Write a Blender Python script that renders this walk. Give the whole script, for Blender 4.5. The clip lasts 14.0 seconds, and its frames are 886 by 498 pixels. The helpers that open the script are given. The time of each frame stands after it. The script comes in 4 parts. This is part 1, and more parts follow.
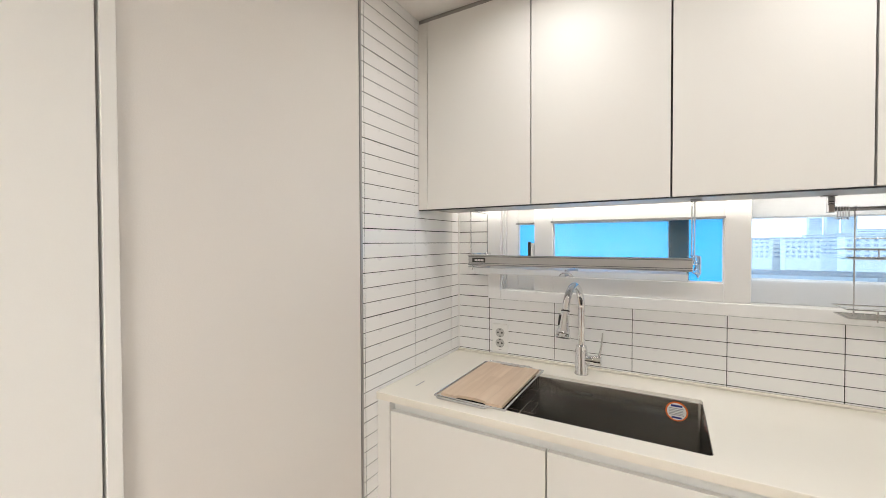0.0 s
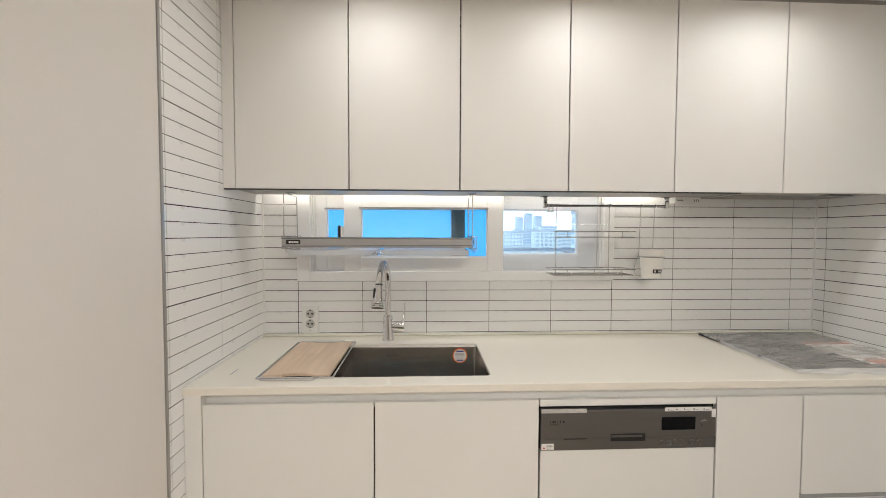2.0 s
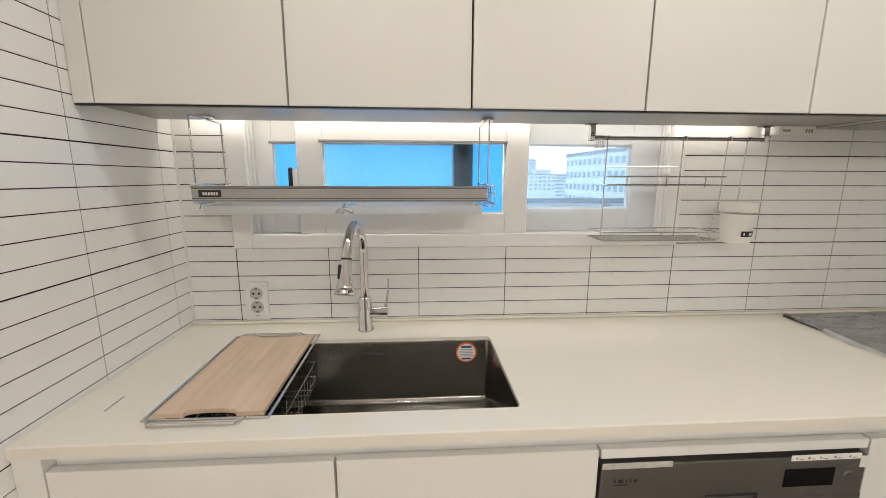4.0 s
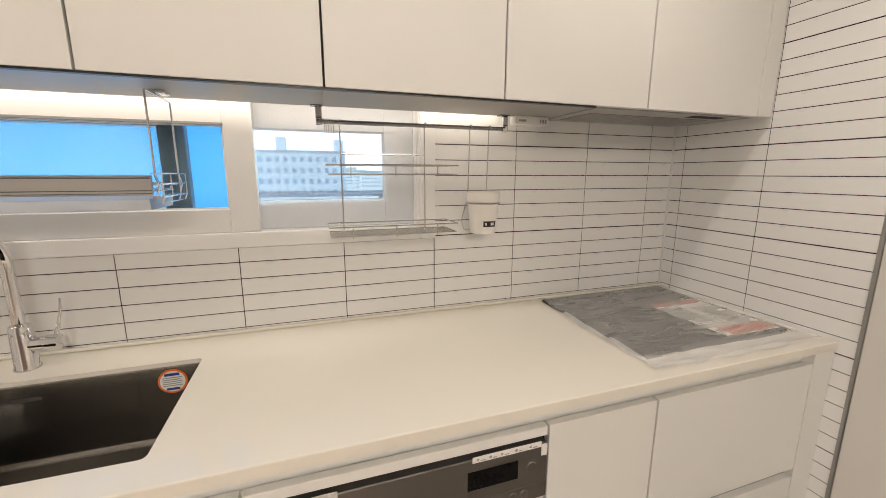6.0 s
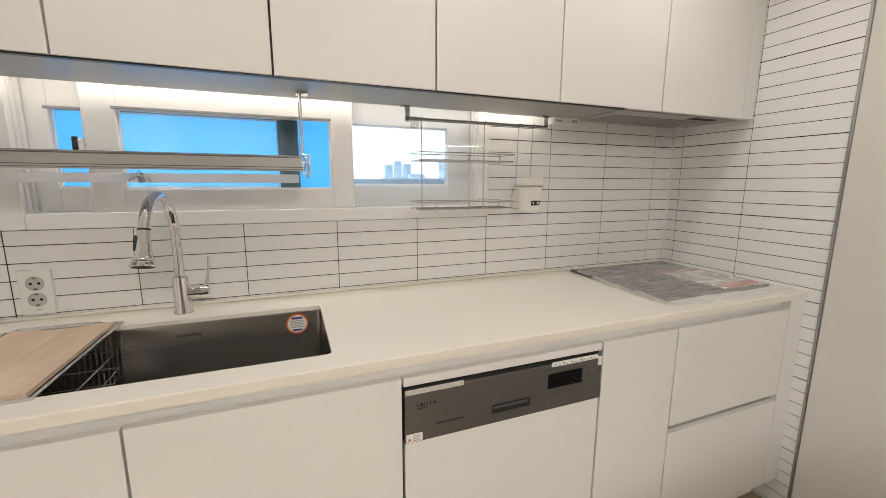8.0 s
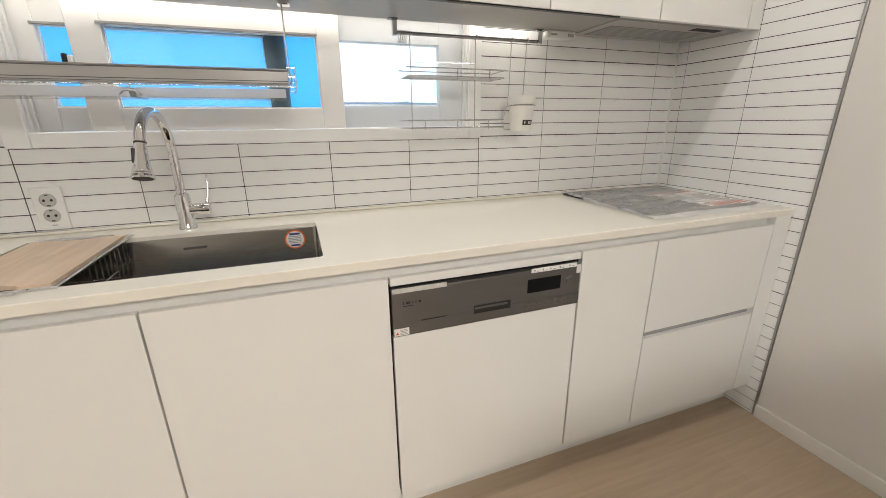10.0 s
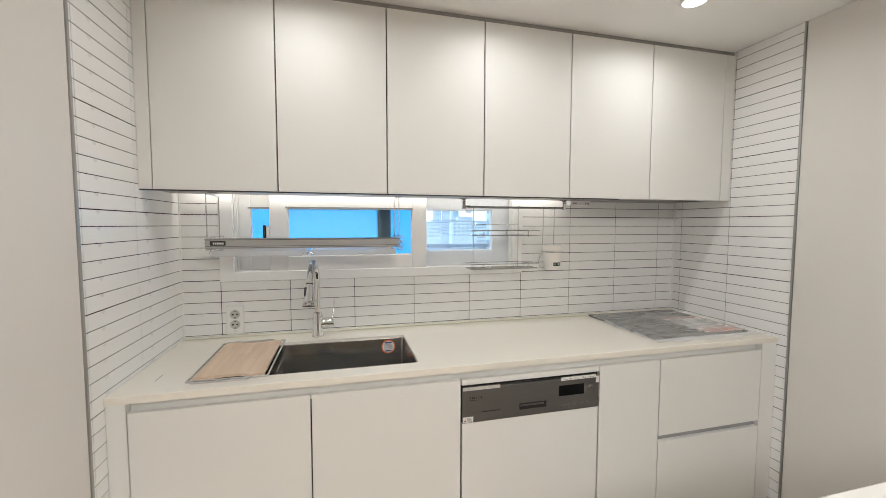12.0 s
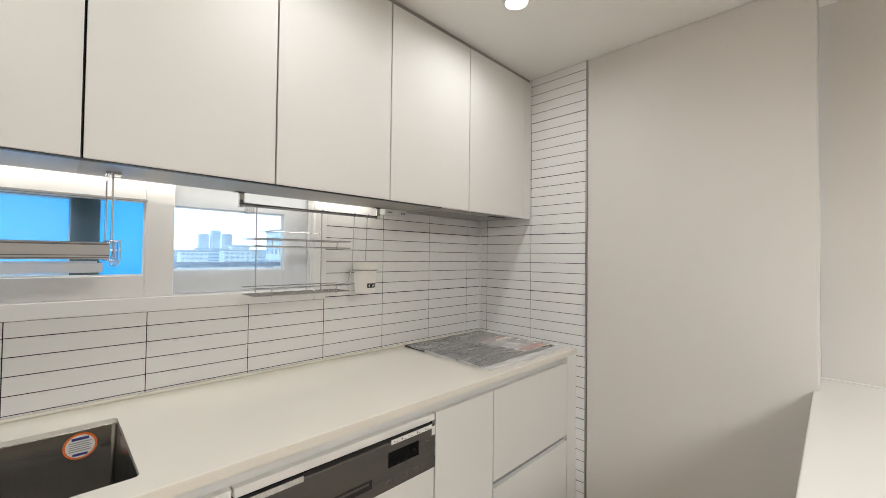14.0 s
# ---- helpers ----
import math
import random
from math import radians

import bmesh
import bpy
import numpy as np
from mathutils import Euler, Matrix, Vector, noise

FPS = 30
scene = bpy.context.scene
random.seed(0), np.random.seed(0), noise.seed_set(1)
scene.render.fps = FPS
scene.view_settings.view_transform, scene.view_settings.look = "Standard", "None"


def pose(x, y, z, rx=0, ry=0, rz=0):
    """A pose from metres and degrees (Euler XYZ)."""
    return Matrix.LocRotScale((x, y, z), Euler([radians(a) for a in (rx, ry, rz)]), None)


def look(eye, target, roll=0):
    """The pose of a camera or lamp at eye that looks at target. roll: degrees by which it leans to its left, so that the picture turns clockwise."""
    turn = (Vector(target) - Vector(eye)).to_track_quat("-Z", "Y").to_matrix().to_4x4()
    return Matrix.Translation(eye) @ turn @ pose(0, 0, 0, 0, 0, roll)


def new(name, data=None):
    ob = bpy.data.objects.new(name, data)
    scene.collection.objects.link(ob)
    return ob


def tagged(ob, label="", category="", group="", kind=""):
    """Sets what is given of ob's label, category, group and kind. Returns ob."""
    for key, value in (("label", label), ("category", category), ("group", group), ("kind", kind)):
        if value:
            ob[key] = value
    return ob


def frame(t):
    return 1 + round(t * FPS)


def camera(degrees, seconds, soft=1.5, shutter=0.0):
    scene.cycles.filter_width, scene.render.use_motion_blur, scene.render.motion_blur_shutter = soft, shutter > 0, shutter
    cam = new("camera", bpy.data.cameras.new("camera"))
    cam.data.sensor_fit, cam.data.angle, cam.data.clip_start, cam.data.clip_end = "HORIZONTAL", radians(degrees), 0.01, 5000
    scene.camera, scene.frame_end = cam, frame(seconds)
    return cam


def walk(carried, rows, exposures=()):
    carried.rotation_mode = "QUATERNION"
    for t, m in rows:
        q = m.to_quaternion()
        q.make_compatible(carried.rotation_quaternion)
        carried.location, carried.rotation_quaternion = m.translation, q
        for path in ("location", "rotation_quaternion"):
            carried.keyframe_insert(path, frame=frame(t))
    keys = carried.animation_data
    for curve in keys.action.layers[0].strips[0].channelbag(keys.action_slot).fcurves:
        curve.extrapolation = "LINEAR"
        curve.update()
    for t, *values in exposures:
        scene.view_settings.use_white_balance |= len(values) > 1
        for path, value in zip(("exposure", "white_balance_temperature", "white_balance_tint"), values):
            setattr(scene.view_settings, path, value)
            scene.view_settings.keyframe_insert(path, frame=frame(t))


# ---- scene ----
cam = camera(97.0, 14.0, 0.5)
# seconds, eye, target, roll
PATH = [
    (0, (0.897, -1.742, 1.474), (-0.101, -0.009, 1.44), -0.2),
    (0.5, (0.854, -1.825, 1.465), (0.337, 0.107, 1.433), -0.0),
    (1, (0.806, -1.888, 1.445), (0.642, 0.105, 1.415), 0.1),
    (1.5, (0.783, -1.914, 1.438), (0.806, 0.085, 1.398), 0.2),
    (2, (0.767, -1.923, 1.436), (0.856, 0.073, 1.359), 0.2),
    (2.2, (0.751, -1.914, 1.437), (0.847, 0.081, 1.336), 0.2),
    (4.3, (0.782, -1.307, 1.444), (0.924, 0.651, 1.063), 0.1),
    (4.5, (0.86, -1.297, 1.443), (1.057, 0.656, 1.055), 0.0),
    (5, (1.118, -1.292, 1.439), (1.482, 0.638, 1.06), 0.0),
    (5.5, (1.266, -1.289, 1.425), (1.785, 0.604, 1.041), -0.1),
    (6, (1.295, -1.301, 1.425), (1.926, 0.559, 1.048), 0.1),
    (6.5, (1.259, -1.313, 1.426), (1.953, 0.534, 1.095), 0.2),
    (7, (1.119, -1.354, 1.441), (1.836, 0.496, 1.187), 0.2),
    (7.5, (0.962, -1.439, 1.408), (1.681, 0.414, 1.18), 0.2),
    (8, (0.923, -1.493, 1.345), (1.639, 0.344, 1.011), 0.2),
    (8.5, (0.98, -1.527, 1.237), (1.669, 0.271, 0.698), -0.1),
    (8.7, (0.991, -1.537, 1.212), (1.67, 0.238, 0.589), -0.1),
    (10.8, (0.871, -1.71, 1.358), (1.484, 0.112, 0.807), 0.0),
    (11, (0.825, -1.77, 1.392), (1.423, 0.083, 0.938), -0.0),
    (11.5, (0.732, -1.976, 1.477), (1.278, -0.067, 1.237), 0.1),
    (12, (0.714, -2.058, 1.479), (1.21, -0.125, 1.355), 0.1),
    (12.5, (0.709, -2.115, 1.38), (1.162, -0.172, 1.237), 0.1),
    (13, (0.696, -2.076, 1.375), (1.159, -0.139, 1.193), 0.2),
    (13.5, (0.676, -1.86, 1.417), (1.367, 0.015, 1.323), 0.4),
    (14, (0.859, -1.576, 1.394), (2.272, -0.161, 1.433), 0.7),
]
EXPOSURES = [(0.0, 0.16, 6400, 10), (0.5, 0.03, 6500, 10), (1.5, -0.07, 6480, 10), (4.5, -0.08, 6650, 10), (5.0, -0.10, 6650, 11), (5.5, -0.08, 7000, 14), (6.5, -0.10, 7150, 14), (7.5, -0.20, 7150, 14), (8.0, -0.10, 6700, 11), (8.5, 0.0, 6650, 11), (11.0, 0.07, 6350, 9), (11.5, -0.02, 6300, 9), (14.0, -0.09, 6300, 9)]
walk(cam, [(t, look(eye, target, roll)) for t, eye, target, roll in PATH], EXPOSURES)

# ---- light ----
scene.view_settings.exposure = 0.0
world = bpy.data.worlds.new("sky")
scene.world = world
world.use_nodes = True
sky = world.node_tree.nodes.new("ShaderNodeTexSky")
sky.sky_type, sky.sun_disc = "NISHITA", False
sky.sun_elevation, sky.sun_rotation = radians(33.5), radians(228)
background = world.node_tree.nodes["Background"]
background.inputs["Strength"].default_value = 0.15
world.node_tree.links.new(sky.outputs[0], background.inputs["Color"])
sun = new("sun", bpy.data.lights.new("sun", "SUN"))
sun.data.energy, sun.data.angle, sun.data.color = 5.0, radians(0.5), (1.0, 0.95, 0.88)
sun.matrix_world = look((-34, -30, 30), (0, 0, 0))

CEILING = 2.40
XL, XR = -0.015, 2.762          # the two tiled side walls
DOWNLIGHTS = [(2.13, -0.695, 2.8), (1.36, -0.695, 2.5), (0.58, -0.695, 2.4)]
# unseen panel, added behind the view to fill the room with light
ADDED_PANELS = [(1.20, -3.25, 50.0)]
WARM = (1.0, 0.97, 0.93)


def lamp_area(name, x, y, z, sx, sy, watts, color, round_shape=False, spread=170):
    data = bpy.data.lights.new(name, "AREA")
    data.shape = "DISK" if round_shape else "RECTANGLE"
    data.size = sx
    if not round_shape:
        data.size_y = sy
    data.energy, data.color, data.spread = watts, color, radians(spread)
    ob = new(name, data)
    ob.matrix_world = pose(x, y, z)
    return ob


for lx, ly, watts in DOWNLIGHTS:
    lamp_area("downlight_bulb", lx, ly, CEILING - 0.012, 0.07, 0.07, watts, WARM, True, 168)
for lx, ly, watts in ADDED_PANELS:
    lamp_area("added_panel_light", lx, ly, CEILING - 0.075, 1.00, 1.00, watts, WARM)
lamp_area("led_strip_light", 0.985, -0.046, 1.660, 1.90, 0.020, 1.5, (1.0, 0.93, 0.82))
# sky light behind the frosted pane
window_light = lamp_area("window_daylight", 0.68, 0.215, 1.43, 0.92, 0.34, 1.8, (0.82, 0.93, 1.0))
window_light.matrix_world = pose(0.68, 0.215, 1.43, -90)

# ---- materials ----


def ramp(nt, fac, stops):
    node = nt.nodes.new("ShaderNodeValToRGB")
    node.color_ramp.elements[0].position, node.color_ramp.elements[0].color = stops[0][0], (*stops[0][1], 1)
    node.color_ramp.elements[1].position, node.color_ramp.elements[1].color = stops[-1][0], (*stops[-1][1], 1)
    for p, c in stops[1:-1]:
        node.color_ramp.elements.new(p).color = (*c, 1)
    nt.links.new(fac, node.inputs[0])
    return node.outputs[0]


def material(name, color, rough=0.5, metal=0.0, vary=0.06, scale=6.0, grain=120.0, bump=0.03, stretch=(1, 1, 1), coat=0.0, random_tint=0.0):
    """A painted, metal or stone surface: two scales of tone, fine relief and uneven gloss."""
    m = bpy.data.materials.new(name)
    m.use_nodes = True
    nt = m.node_tree
    b = nt.nodes["Principled BSDF"]
    b.inputs["Metallic"].default_value = metal
    b.inputs["Coat Weight"].default_value = coat
    co = nt.nodes.new("ShaderNodeTexCoord")
    mp = nt.nodes.new("ShaderNodeMapping")
    mp.inputs["Scale"].default_value = stretch
    nt.links.new(co.outputs["Object"], mp.inputs[0])
    big = nt.nodes.new("ShaderNodeTexNoise")
    big.inputs["Scale"].default_value, big.inputs["Detail"].default_value = scale, 4
    fine = nt.nodes.new("ShaderNodeTexNoise")
    fine.inputs["Scale"].default_value, fine.inputs["Detail"].default_value = grain, 3
    for n in (big, fine):
        nt.links.new(mp.outputs[0], n.inputs["Vector"])
    lo = tuple(c * (1 - vary) for c in color)
    hi = tuple(min(1, c * (1 + vary)) for c in color)
    mixed = nt.nodes.new("ShaderNodeMath")
    mixed.operation, mixed.inputs[1].default_value = "MULTIPLY_ADD", 0.3
    nt.links.new(fine.outputs["Fac"], mixed.inputs[0])
    part_big = nt.nodes.new("ShaderNodeMath")
    part_big.operation, part_big.inputs[1].default_value = "MULTIPLY", 0.7
    nt.links.new(big.outputs["Fac"], part_big.inputs[0])
    nt.links.new(part_big.outputs[0], mixed.inputs[2])
    tone = mixed.outputs[0]
    if random_tint:
        info = nt.nodes.new("ShaderNodeObjectInfo")
        add = nt.nodes.new("ShaderNodeMath")
        add.operation, add.inputs[1].default_value = "MULTIPLY_ADD", random_tint
        nt.links.new(info.outputs["Random"], add.inputs[0])
        nt.links.new(tone, add.inputs[2])
        tone = add.outputs[0]
    nt.links.new(ramp(nt, tone, [(0.3, lo), (0.7 + random_tint, hi)]), b.inputs["Base Color"])
    rr = nt.nodes.new("ShaderNodeMapRange")
    rr.inputs[3].default_value, rr.inputs[4].default_value = max(0.02, rough * 0.85), min(1, rough * 1.15)
    nt.links.new(big.outputs["Fac"], rr.inputs[0])
    nt.links.new(rr.outputs[0], b.inputs["Roughness"])
    if bump:
        bp = nt.nodes.new("ShaderNodeBump")
        bp.inputs["Strength"].default_value, bp.inputs["Distance"].default_value = bump, 0.002
        nt.links.new(fine.outputs["Fac"], bp.inputs["Height"])
        nt.links.new(bp.outputs[0], b.inputs["Normal"])
    return m


def glass(name, color, rough=0.0):
    m = bpy.data.materials.new(name)
    m.use_nodes = True
    b = m.node_tree.nodes["Principled BSDF"]
    b.inputs["Base Color"].default_value = (*color, 1)
    b.inputs["Roughness"].default_value = rough
    b.inputs["Transmission Weight"].default_value = 1.0
    b.inputs["IOR"].default_value = 1.45
    return m


def pane_glass(name, color, clear, film, white=0.0):
    """Thin sheet: part lets the view through, part scatters light (frost, film)."""
    m = bpy.data.materials.new(name)
    m.use_nodes = True
    nt = m.node_tree
    nt.nodes.clear()
    out = nt.nodes.new("ShaderNodeOutputMaterial")
    tr = nt.nodes.new("ShaderNodeBsdfTransparent")
    tr.inputs[0].default_value = (*color, 1)
    tl = nt.nodes.new("ShaderNodeBsdfTranslucent")
    tl.inputs[0].default_value = (*film, 1)
    gl = nt.nodes.new("ShaderNodeBsdfGlossy")
    gl.inputs["Roughness"].default_value = 0.03
    noise_tex = nt.nodes.new("ShaderNodeTexNoise")
    noise_tex.inputs["Scale"].default_value = 5
    rng = nt.nodes.new("ShaderNodeMapRange")
    rng.inputs[3].default_value, rng.inputs[4].default_value = 1 - min(1, clear * 1.05), 1 - clear * 0.95
    nt.links.new(noise_tex.outputs["Fac"], rng.inputs[0])
    mix = nt.nodes.new("ShaderNodeMixShader")
    nt.links.new(rng.outputs[0], mix.inputs[0])
    nt.links.new(tr.outputs[0], mix.inputs[1])
    scatter = nt.nodes.new("ShaderNodeMixShader")
    df = nt.nodes.new("ShaderNodeBsdfDiffuse")
    df.inputs[0].default_value = (*film, 1)
    scatter.inputs[0].default_value = white
    nt.links.new(tl.outputs[0], scatter.inputs[1])
    nt.links.new(df.outputs[0], scatter.inputs[2])
    nt.links.new(scatter.outputs[0], mix.inputs[2])
    fr = nt.nodes.new("ShaderNodeFresnel")
    fr.inputs[0].default_value = 1.35
    mix2 = nt.nodes.new("ShaderNodeMixShader")
    nt.links.new(fr.outputs[0], mix2.inputs[0])
    nt.links.new(mix.outputs[0], mix2.inputs[1])
    nt.links.new(gl.outputs[0], mix2.inputs[2])
    nt.links.new(mix2.outputs[0], out.inputs[0])
    return m


def cloudy_film(name, color, cover):
    """Thin wrinkled wrapping: mostly clear, part milky, with gloss on its folds."""
    m = bpy.data.materials.new(name)
    m.use_nodes = True
    nt = m.node_tree
    nt.nodes.clear()
    out = nt.nodes.new("ShaderNodeOutputMaterial")
    tr = nt.nodes.new("ShaderNodeBsdfTransparent")
    df = nt.nodes.new("ShaderNodeBsdfDiffuse")
    df.inputs[0].default_value = (*color, 1)
    gl = nt.nodes.new("ShaderNodeBsdfGlossy")
    gl.inputs["Roughness"].default_value = 0.30
    tex = nt.nodes.new("ShaderNodeTexNoise")
    tex.inputs["Scale"].default_value, tex.inputs["Detail"].default_value, tex.inputs["Distortion"].default_value = 9, 5, 1.2
    rng = nt.nodes.new("ShaderNodeMapRange")
    rng.inputs[3].default_value, rng.inputs[4].default_value = cover * 0.86, cover * 1.16
    co = nt.nodes.new("ShaderNodeTexCoord")
    mp = nt.nodes.new("ShaderNodeMapping")
    mp.inputs["Scale"].default_value, mp.inputs["Rotation"].default_value = (0.5, 2.2, 1.0), (0, 0, radians(-25))
    nt.links.new(co.outputs["Object"], mp.inputs[0])
    nt.links.new(mp.outputs[0], tex.inputs["Vector"])
    rng.inputs[1].default_value, rng.inputs[2].default_value = 0.3, 0.7
    nt.links.new(tex.outputs["Fac"], rng.inputs[0])
    a, b = nt.nodes.new("ShaderNodeMixShader"), nt.nodes.new("ShaderNodeMixShader")
    nt.links.new(rng.outputs[0], a.inputs[0])
    nt.links.new(tr.outputs[0], a.inputs[1])
    nt.links.new(df.outputs[0], a.inputs[2])
    b.inputs[0].default_value = 0.04
    nt.links.new(a.outputs[0], b.inputs[1])
    nt.links.new(gl.outputs[0], b.inputs[2])
    nt.links.new(b.outputs[0], out.inputs[0])
    return m


def glow(name, color, strength):
    m = bpy.data.materials.new(name)
    m.use_nodes = True
    b = m.node_tree.nodes["Principled BSDF"]
    b.inputs["Base Color"].default_value = (*color, 1)
    b.inputs["Emission Color"].default_value = (*color, 1)
    b.inputs["Emission Strength"].default_value = strength
    return m


def wood_boards(name, dark, light, width, length, rough, turned=0):
    """Planks along x with faint joints and long grain."""
    m = bpy.data.materials.new(name)
    m.use_nodes = True
    nt = m.node_tree
    b = nt.nodes["Principled BSDF"]
    co = nt.nodes.new("ShaderNodeTexCoord")
    rot = nt.nodes.new("ShaderNodeMapping")
    rot.inputs["Rotation"].default_value = (0, 0, radians(turned))
    nt.links.new(co.outputs["Object"], rot.inputs[0])
    br = nt.nodes.new("ShaderNodeTexBrick")
    br.inputs["Scale"].default_value = 1.0
    br.inputs["Brick Width"].default_value, br.inputs["Row Height"].default_value = length, width
    br.inputs["Mortar Size"].default_value, br.inputs["Mortar Smooth"].default_value = 0.0006, 0.3
    br.inputs["Color1"].default_value, br.inputs["Color2"].default_value = (0.35, 0.35, 0.35, 1), (0.65, 0.65, 0.65, 1)
    br.inputs["Mortar"].default_value = (0.1, 0.1, 0.1, 1)
    nt.links.new(rot.outputs[0], br.inputs["Vector"])
    mp = nt.nodes.new("ShaderNodeMapping")
    mp.inputs["Scale"].default_value = (1.5, 22, 22)
    nt.links.new(rot.outputs[0], mp.inputs[0])
    n = nt.nodes.new("ShaderNodeTexNoise")
    n.inputs["Scale"].default_value, n.inputs["Detail"].default_value, n.inputs["Distortion"].default_value = 2.2, 6, 0.6
    nt.links.new(mp.outputs[0], n.inputs["Vector"])
    mx = nt.nodes.new("ShaderNodeMix")
    mx.data_type = "RGBA"
    mx.inputs[0].default_value = 0.55
    nt.links.new(br.outputs["Color"], mx.inputs[6])
    nt.links.new(n.outputs["Fac"], mx.inputs[7])
    nt.links.new(ramp(nt, mx.outputs[2], [(0.25, dark), (0.75, light)]), b.inputs["Base Color"])
    b.inputs["Roughness"].default_value = rough
    bp = nt.nodes.new("ShaderNodeBump")
    bp.inputs["Strength"].default_value, bp.inputs["Distance"].default_value = 0.08, 0.002
    nt.links.new(n.outputs["Fac"], bp.inputs["Height"])
    nt.links.new(bp.outputs[0], b.inputs["Normal"])
    return m


M_PAINT = material("wallpaper_white", (0.72, 0.692, 0.66), 0.75, vary=0.02, scale=2.0, grain=300, bump=0.12)
M_CEIL = material("ceiling_white", (0.86, 0.85, 0.83), 0.8, vary=0.02, scale=2.0, grain=260, bump=0.1)
M_TILE = material("tile_glaze", (0.84, 0.84, 0.835), 0.28, vary=0.008, scale=2.0, grain=60, bump=0.015, random_tint=0.05)
M_GROUT = material("tile_grout", (0.02, 0.02, 0.022), 0.9, vary=0.25, scale=9, grain=200, bump=0.2)
M_CAULK = material("white_caulk", (0.82, 0.82, 0.80), 0.5, vary=0.03)
M_TRIM = material("steel_trim", (0.42, 0.42, 0.42), 0.35, 1.0, vary=0.08, scale=4, grain=90, stretch=(1, 1, 0.1))
M_CABINET = material("matte_white_cabinet", (0.80, 0.795, 0.77), 0.55, vary=0.015, scale=1.6, grain=420, bump=0.05)
# near-black that puts the shade of narrow gaps and slots into the colour
M_EDGE = material("cabinet_edge_grey", (0.33, 0.33, 0.33), 0.5, vary=0.08)
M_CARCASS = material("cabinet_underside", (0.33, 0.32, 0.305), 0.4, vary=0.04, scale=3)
M_TOP = material("cream_worktop", (0.83, 0.795, 0.715), 0.12, vary=0.015, scale=2.0, grain=500, bump=0.01)
M_ISLAND = material("white_worktop", (0.82, 0.805, 0.77), 0.2, vary=0.015, scale=2.0, grain=500, bump=0.01)
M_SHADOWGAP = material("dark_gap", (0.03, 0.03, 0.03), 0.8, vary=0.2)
M_FLOOR = wood_boards("light_oak_floor", (0.40, 0.30, 0.205), (0.55, 0.435, 0.32), 0.19, 1.2, 0.38)
M_SKIRT = material("white_skirting", (0.80, 0.78, 0.74), 0.45, vary=0.02)
M_UPVC = material("white_upvc", (0.88, 0.88, 0.88), 0.3, vary=0.015, scale=3, grain=200, bump=0.02)
# dark tone that paints the backlit side of a window stile
M_STILE_SHADE = material("backlit_stile_shade", (0.075, 0.11, 0.115), 0.4, vary=0.1)
M_GASKET = material("window_gasket", (0.10, 0.11, 0.12), 0.6, vary=0.1)
M_PANE = pane_glass("clear_pane", (0.90, 0.97, 1.0), 0.97, (0.85, 0.92, 1.0))
# scatter and blue tint put the outdoor haze into this pane
M_HAZE_PANE = pane_glass("veiled_clear_pane", (0.74, 0.91, 1.0), 0.93, (0.70, 0.88, 1.0))
M_SCREEN = pane_glass("insect_screen", (0.98, 0.99, 1.0), 0.84, (0.92, 0.95, 1.0), 0.45)
M_FROST = pane_glass("blue_frosted_pane", (0.13, 0.60, 0.88), 0.10, (0.125, 0.575, 0.86))
M_CHROME = material("polished_chrome", (0.74, 0.74, 0.75), 0.03, 1.0, vary=0.02, scale=4, bump=0.0)
M_WIRE = material("stainless_wire", (0.66, 0.66, 0.67), 0.22, 1.0, vary=0.05, bump=0.0)
M_ROD = material("dark_chrome_rod", (0.30, 0.30, 0.31), 0.2, 1.0, vary=0.08, bump=0.0)
M_SINK = material("brushed_steel_sink", (0.30, 0.287, 0.265), 0.20, 1.0, vary=0.10, scale=3, grain=60, bump=0.04, stretch=(1, 1, 8))
brushed = M_SINK.node_tree.nodes["Principled BSDF"]
brushed.inputs["Anisotropic"].default_value = 0.7
along_brush = M_SINK.node_tree.nodes.new("ShaderNodeTangent")
along_brush.direction_type, along_brush.axis = "RADIAL", "Z"
M_SINK.node_tree.links.new(along_brush.outputs[0], brushed.inputs["Tangent"])
M_ALU = material("grey_aluminium_bar", (0.47, 0.465, 0.46), 0.35, 0.6, vary=0.05, scale=3, grain=90, stretch=(0.1, 1, 1))
M_BLACK = material("black_plastic", (0.018, 0.018, 0.018), 0.35, vary=0.2)
M_RUBBER = material("black_rubber", (0.025, 0.025, 0.025), 0.6, vary=0.2)
M_WHITE = material("white_plastic", (0.82, 0.82, 0.80), 0.3, vary=0.015)
# white plastic greyed for the shade inside the sockets
M_SOCKET = material("shaded_white_plastic", (0.52, 0.52, 0.50), 0.4, vary=0.03)
M_CUP = material("warm_white_cup", (0.88, 0.86, 0.82), 0.3, vary=0.015)
M_TRAY = pane_glass("translucent_tray", (0.95, 0.97, 0.98), 0.28, (0.95, 0.95, 0.95), 0.55)
M_BEECH = wood_boards("beech_board", (0.60, 0.44, 0.315), (0.80, 0.635, 0.485), 0.042, 0.16, 0.45, 90)
M_DW = material("dishwasher_grey_steel", (0.17, 0.163, 0.155), 0.36, 0.7, vary=0.06, scale=3, grain=120, stretch=(0.05, 1, 1))
M_DISPLAY = material("black_display", (0.006, 0.006, 0.007), 0.12, vary=0.2, bump=0)
M_DISPLAY.node_tree.nodes["Principled BSDF"].inputs["Specular IOR Level"].default_value = 0.15
M_ORANGE = material("orange_print", (0.75, 0.16, 0.03), 0.5)
M_NAVY = material("navy_print", (0.03, 0.04, 0.20), 0.5)
M_PAPER = material("white_paper", (0.80, 0.79, 0.77), 0.6, vary=0.03)
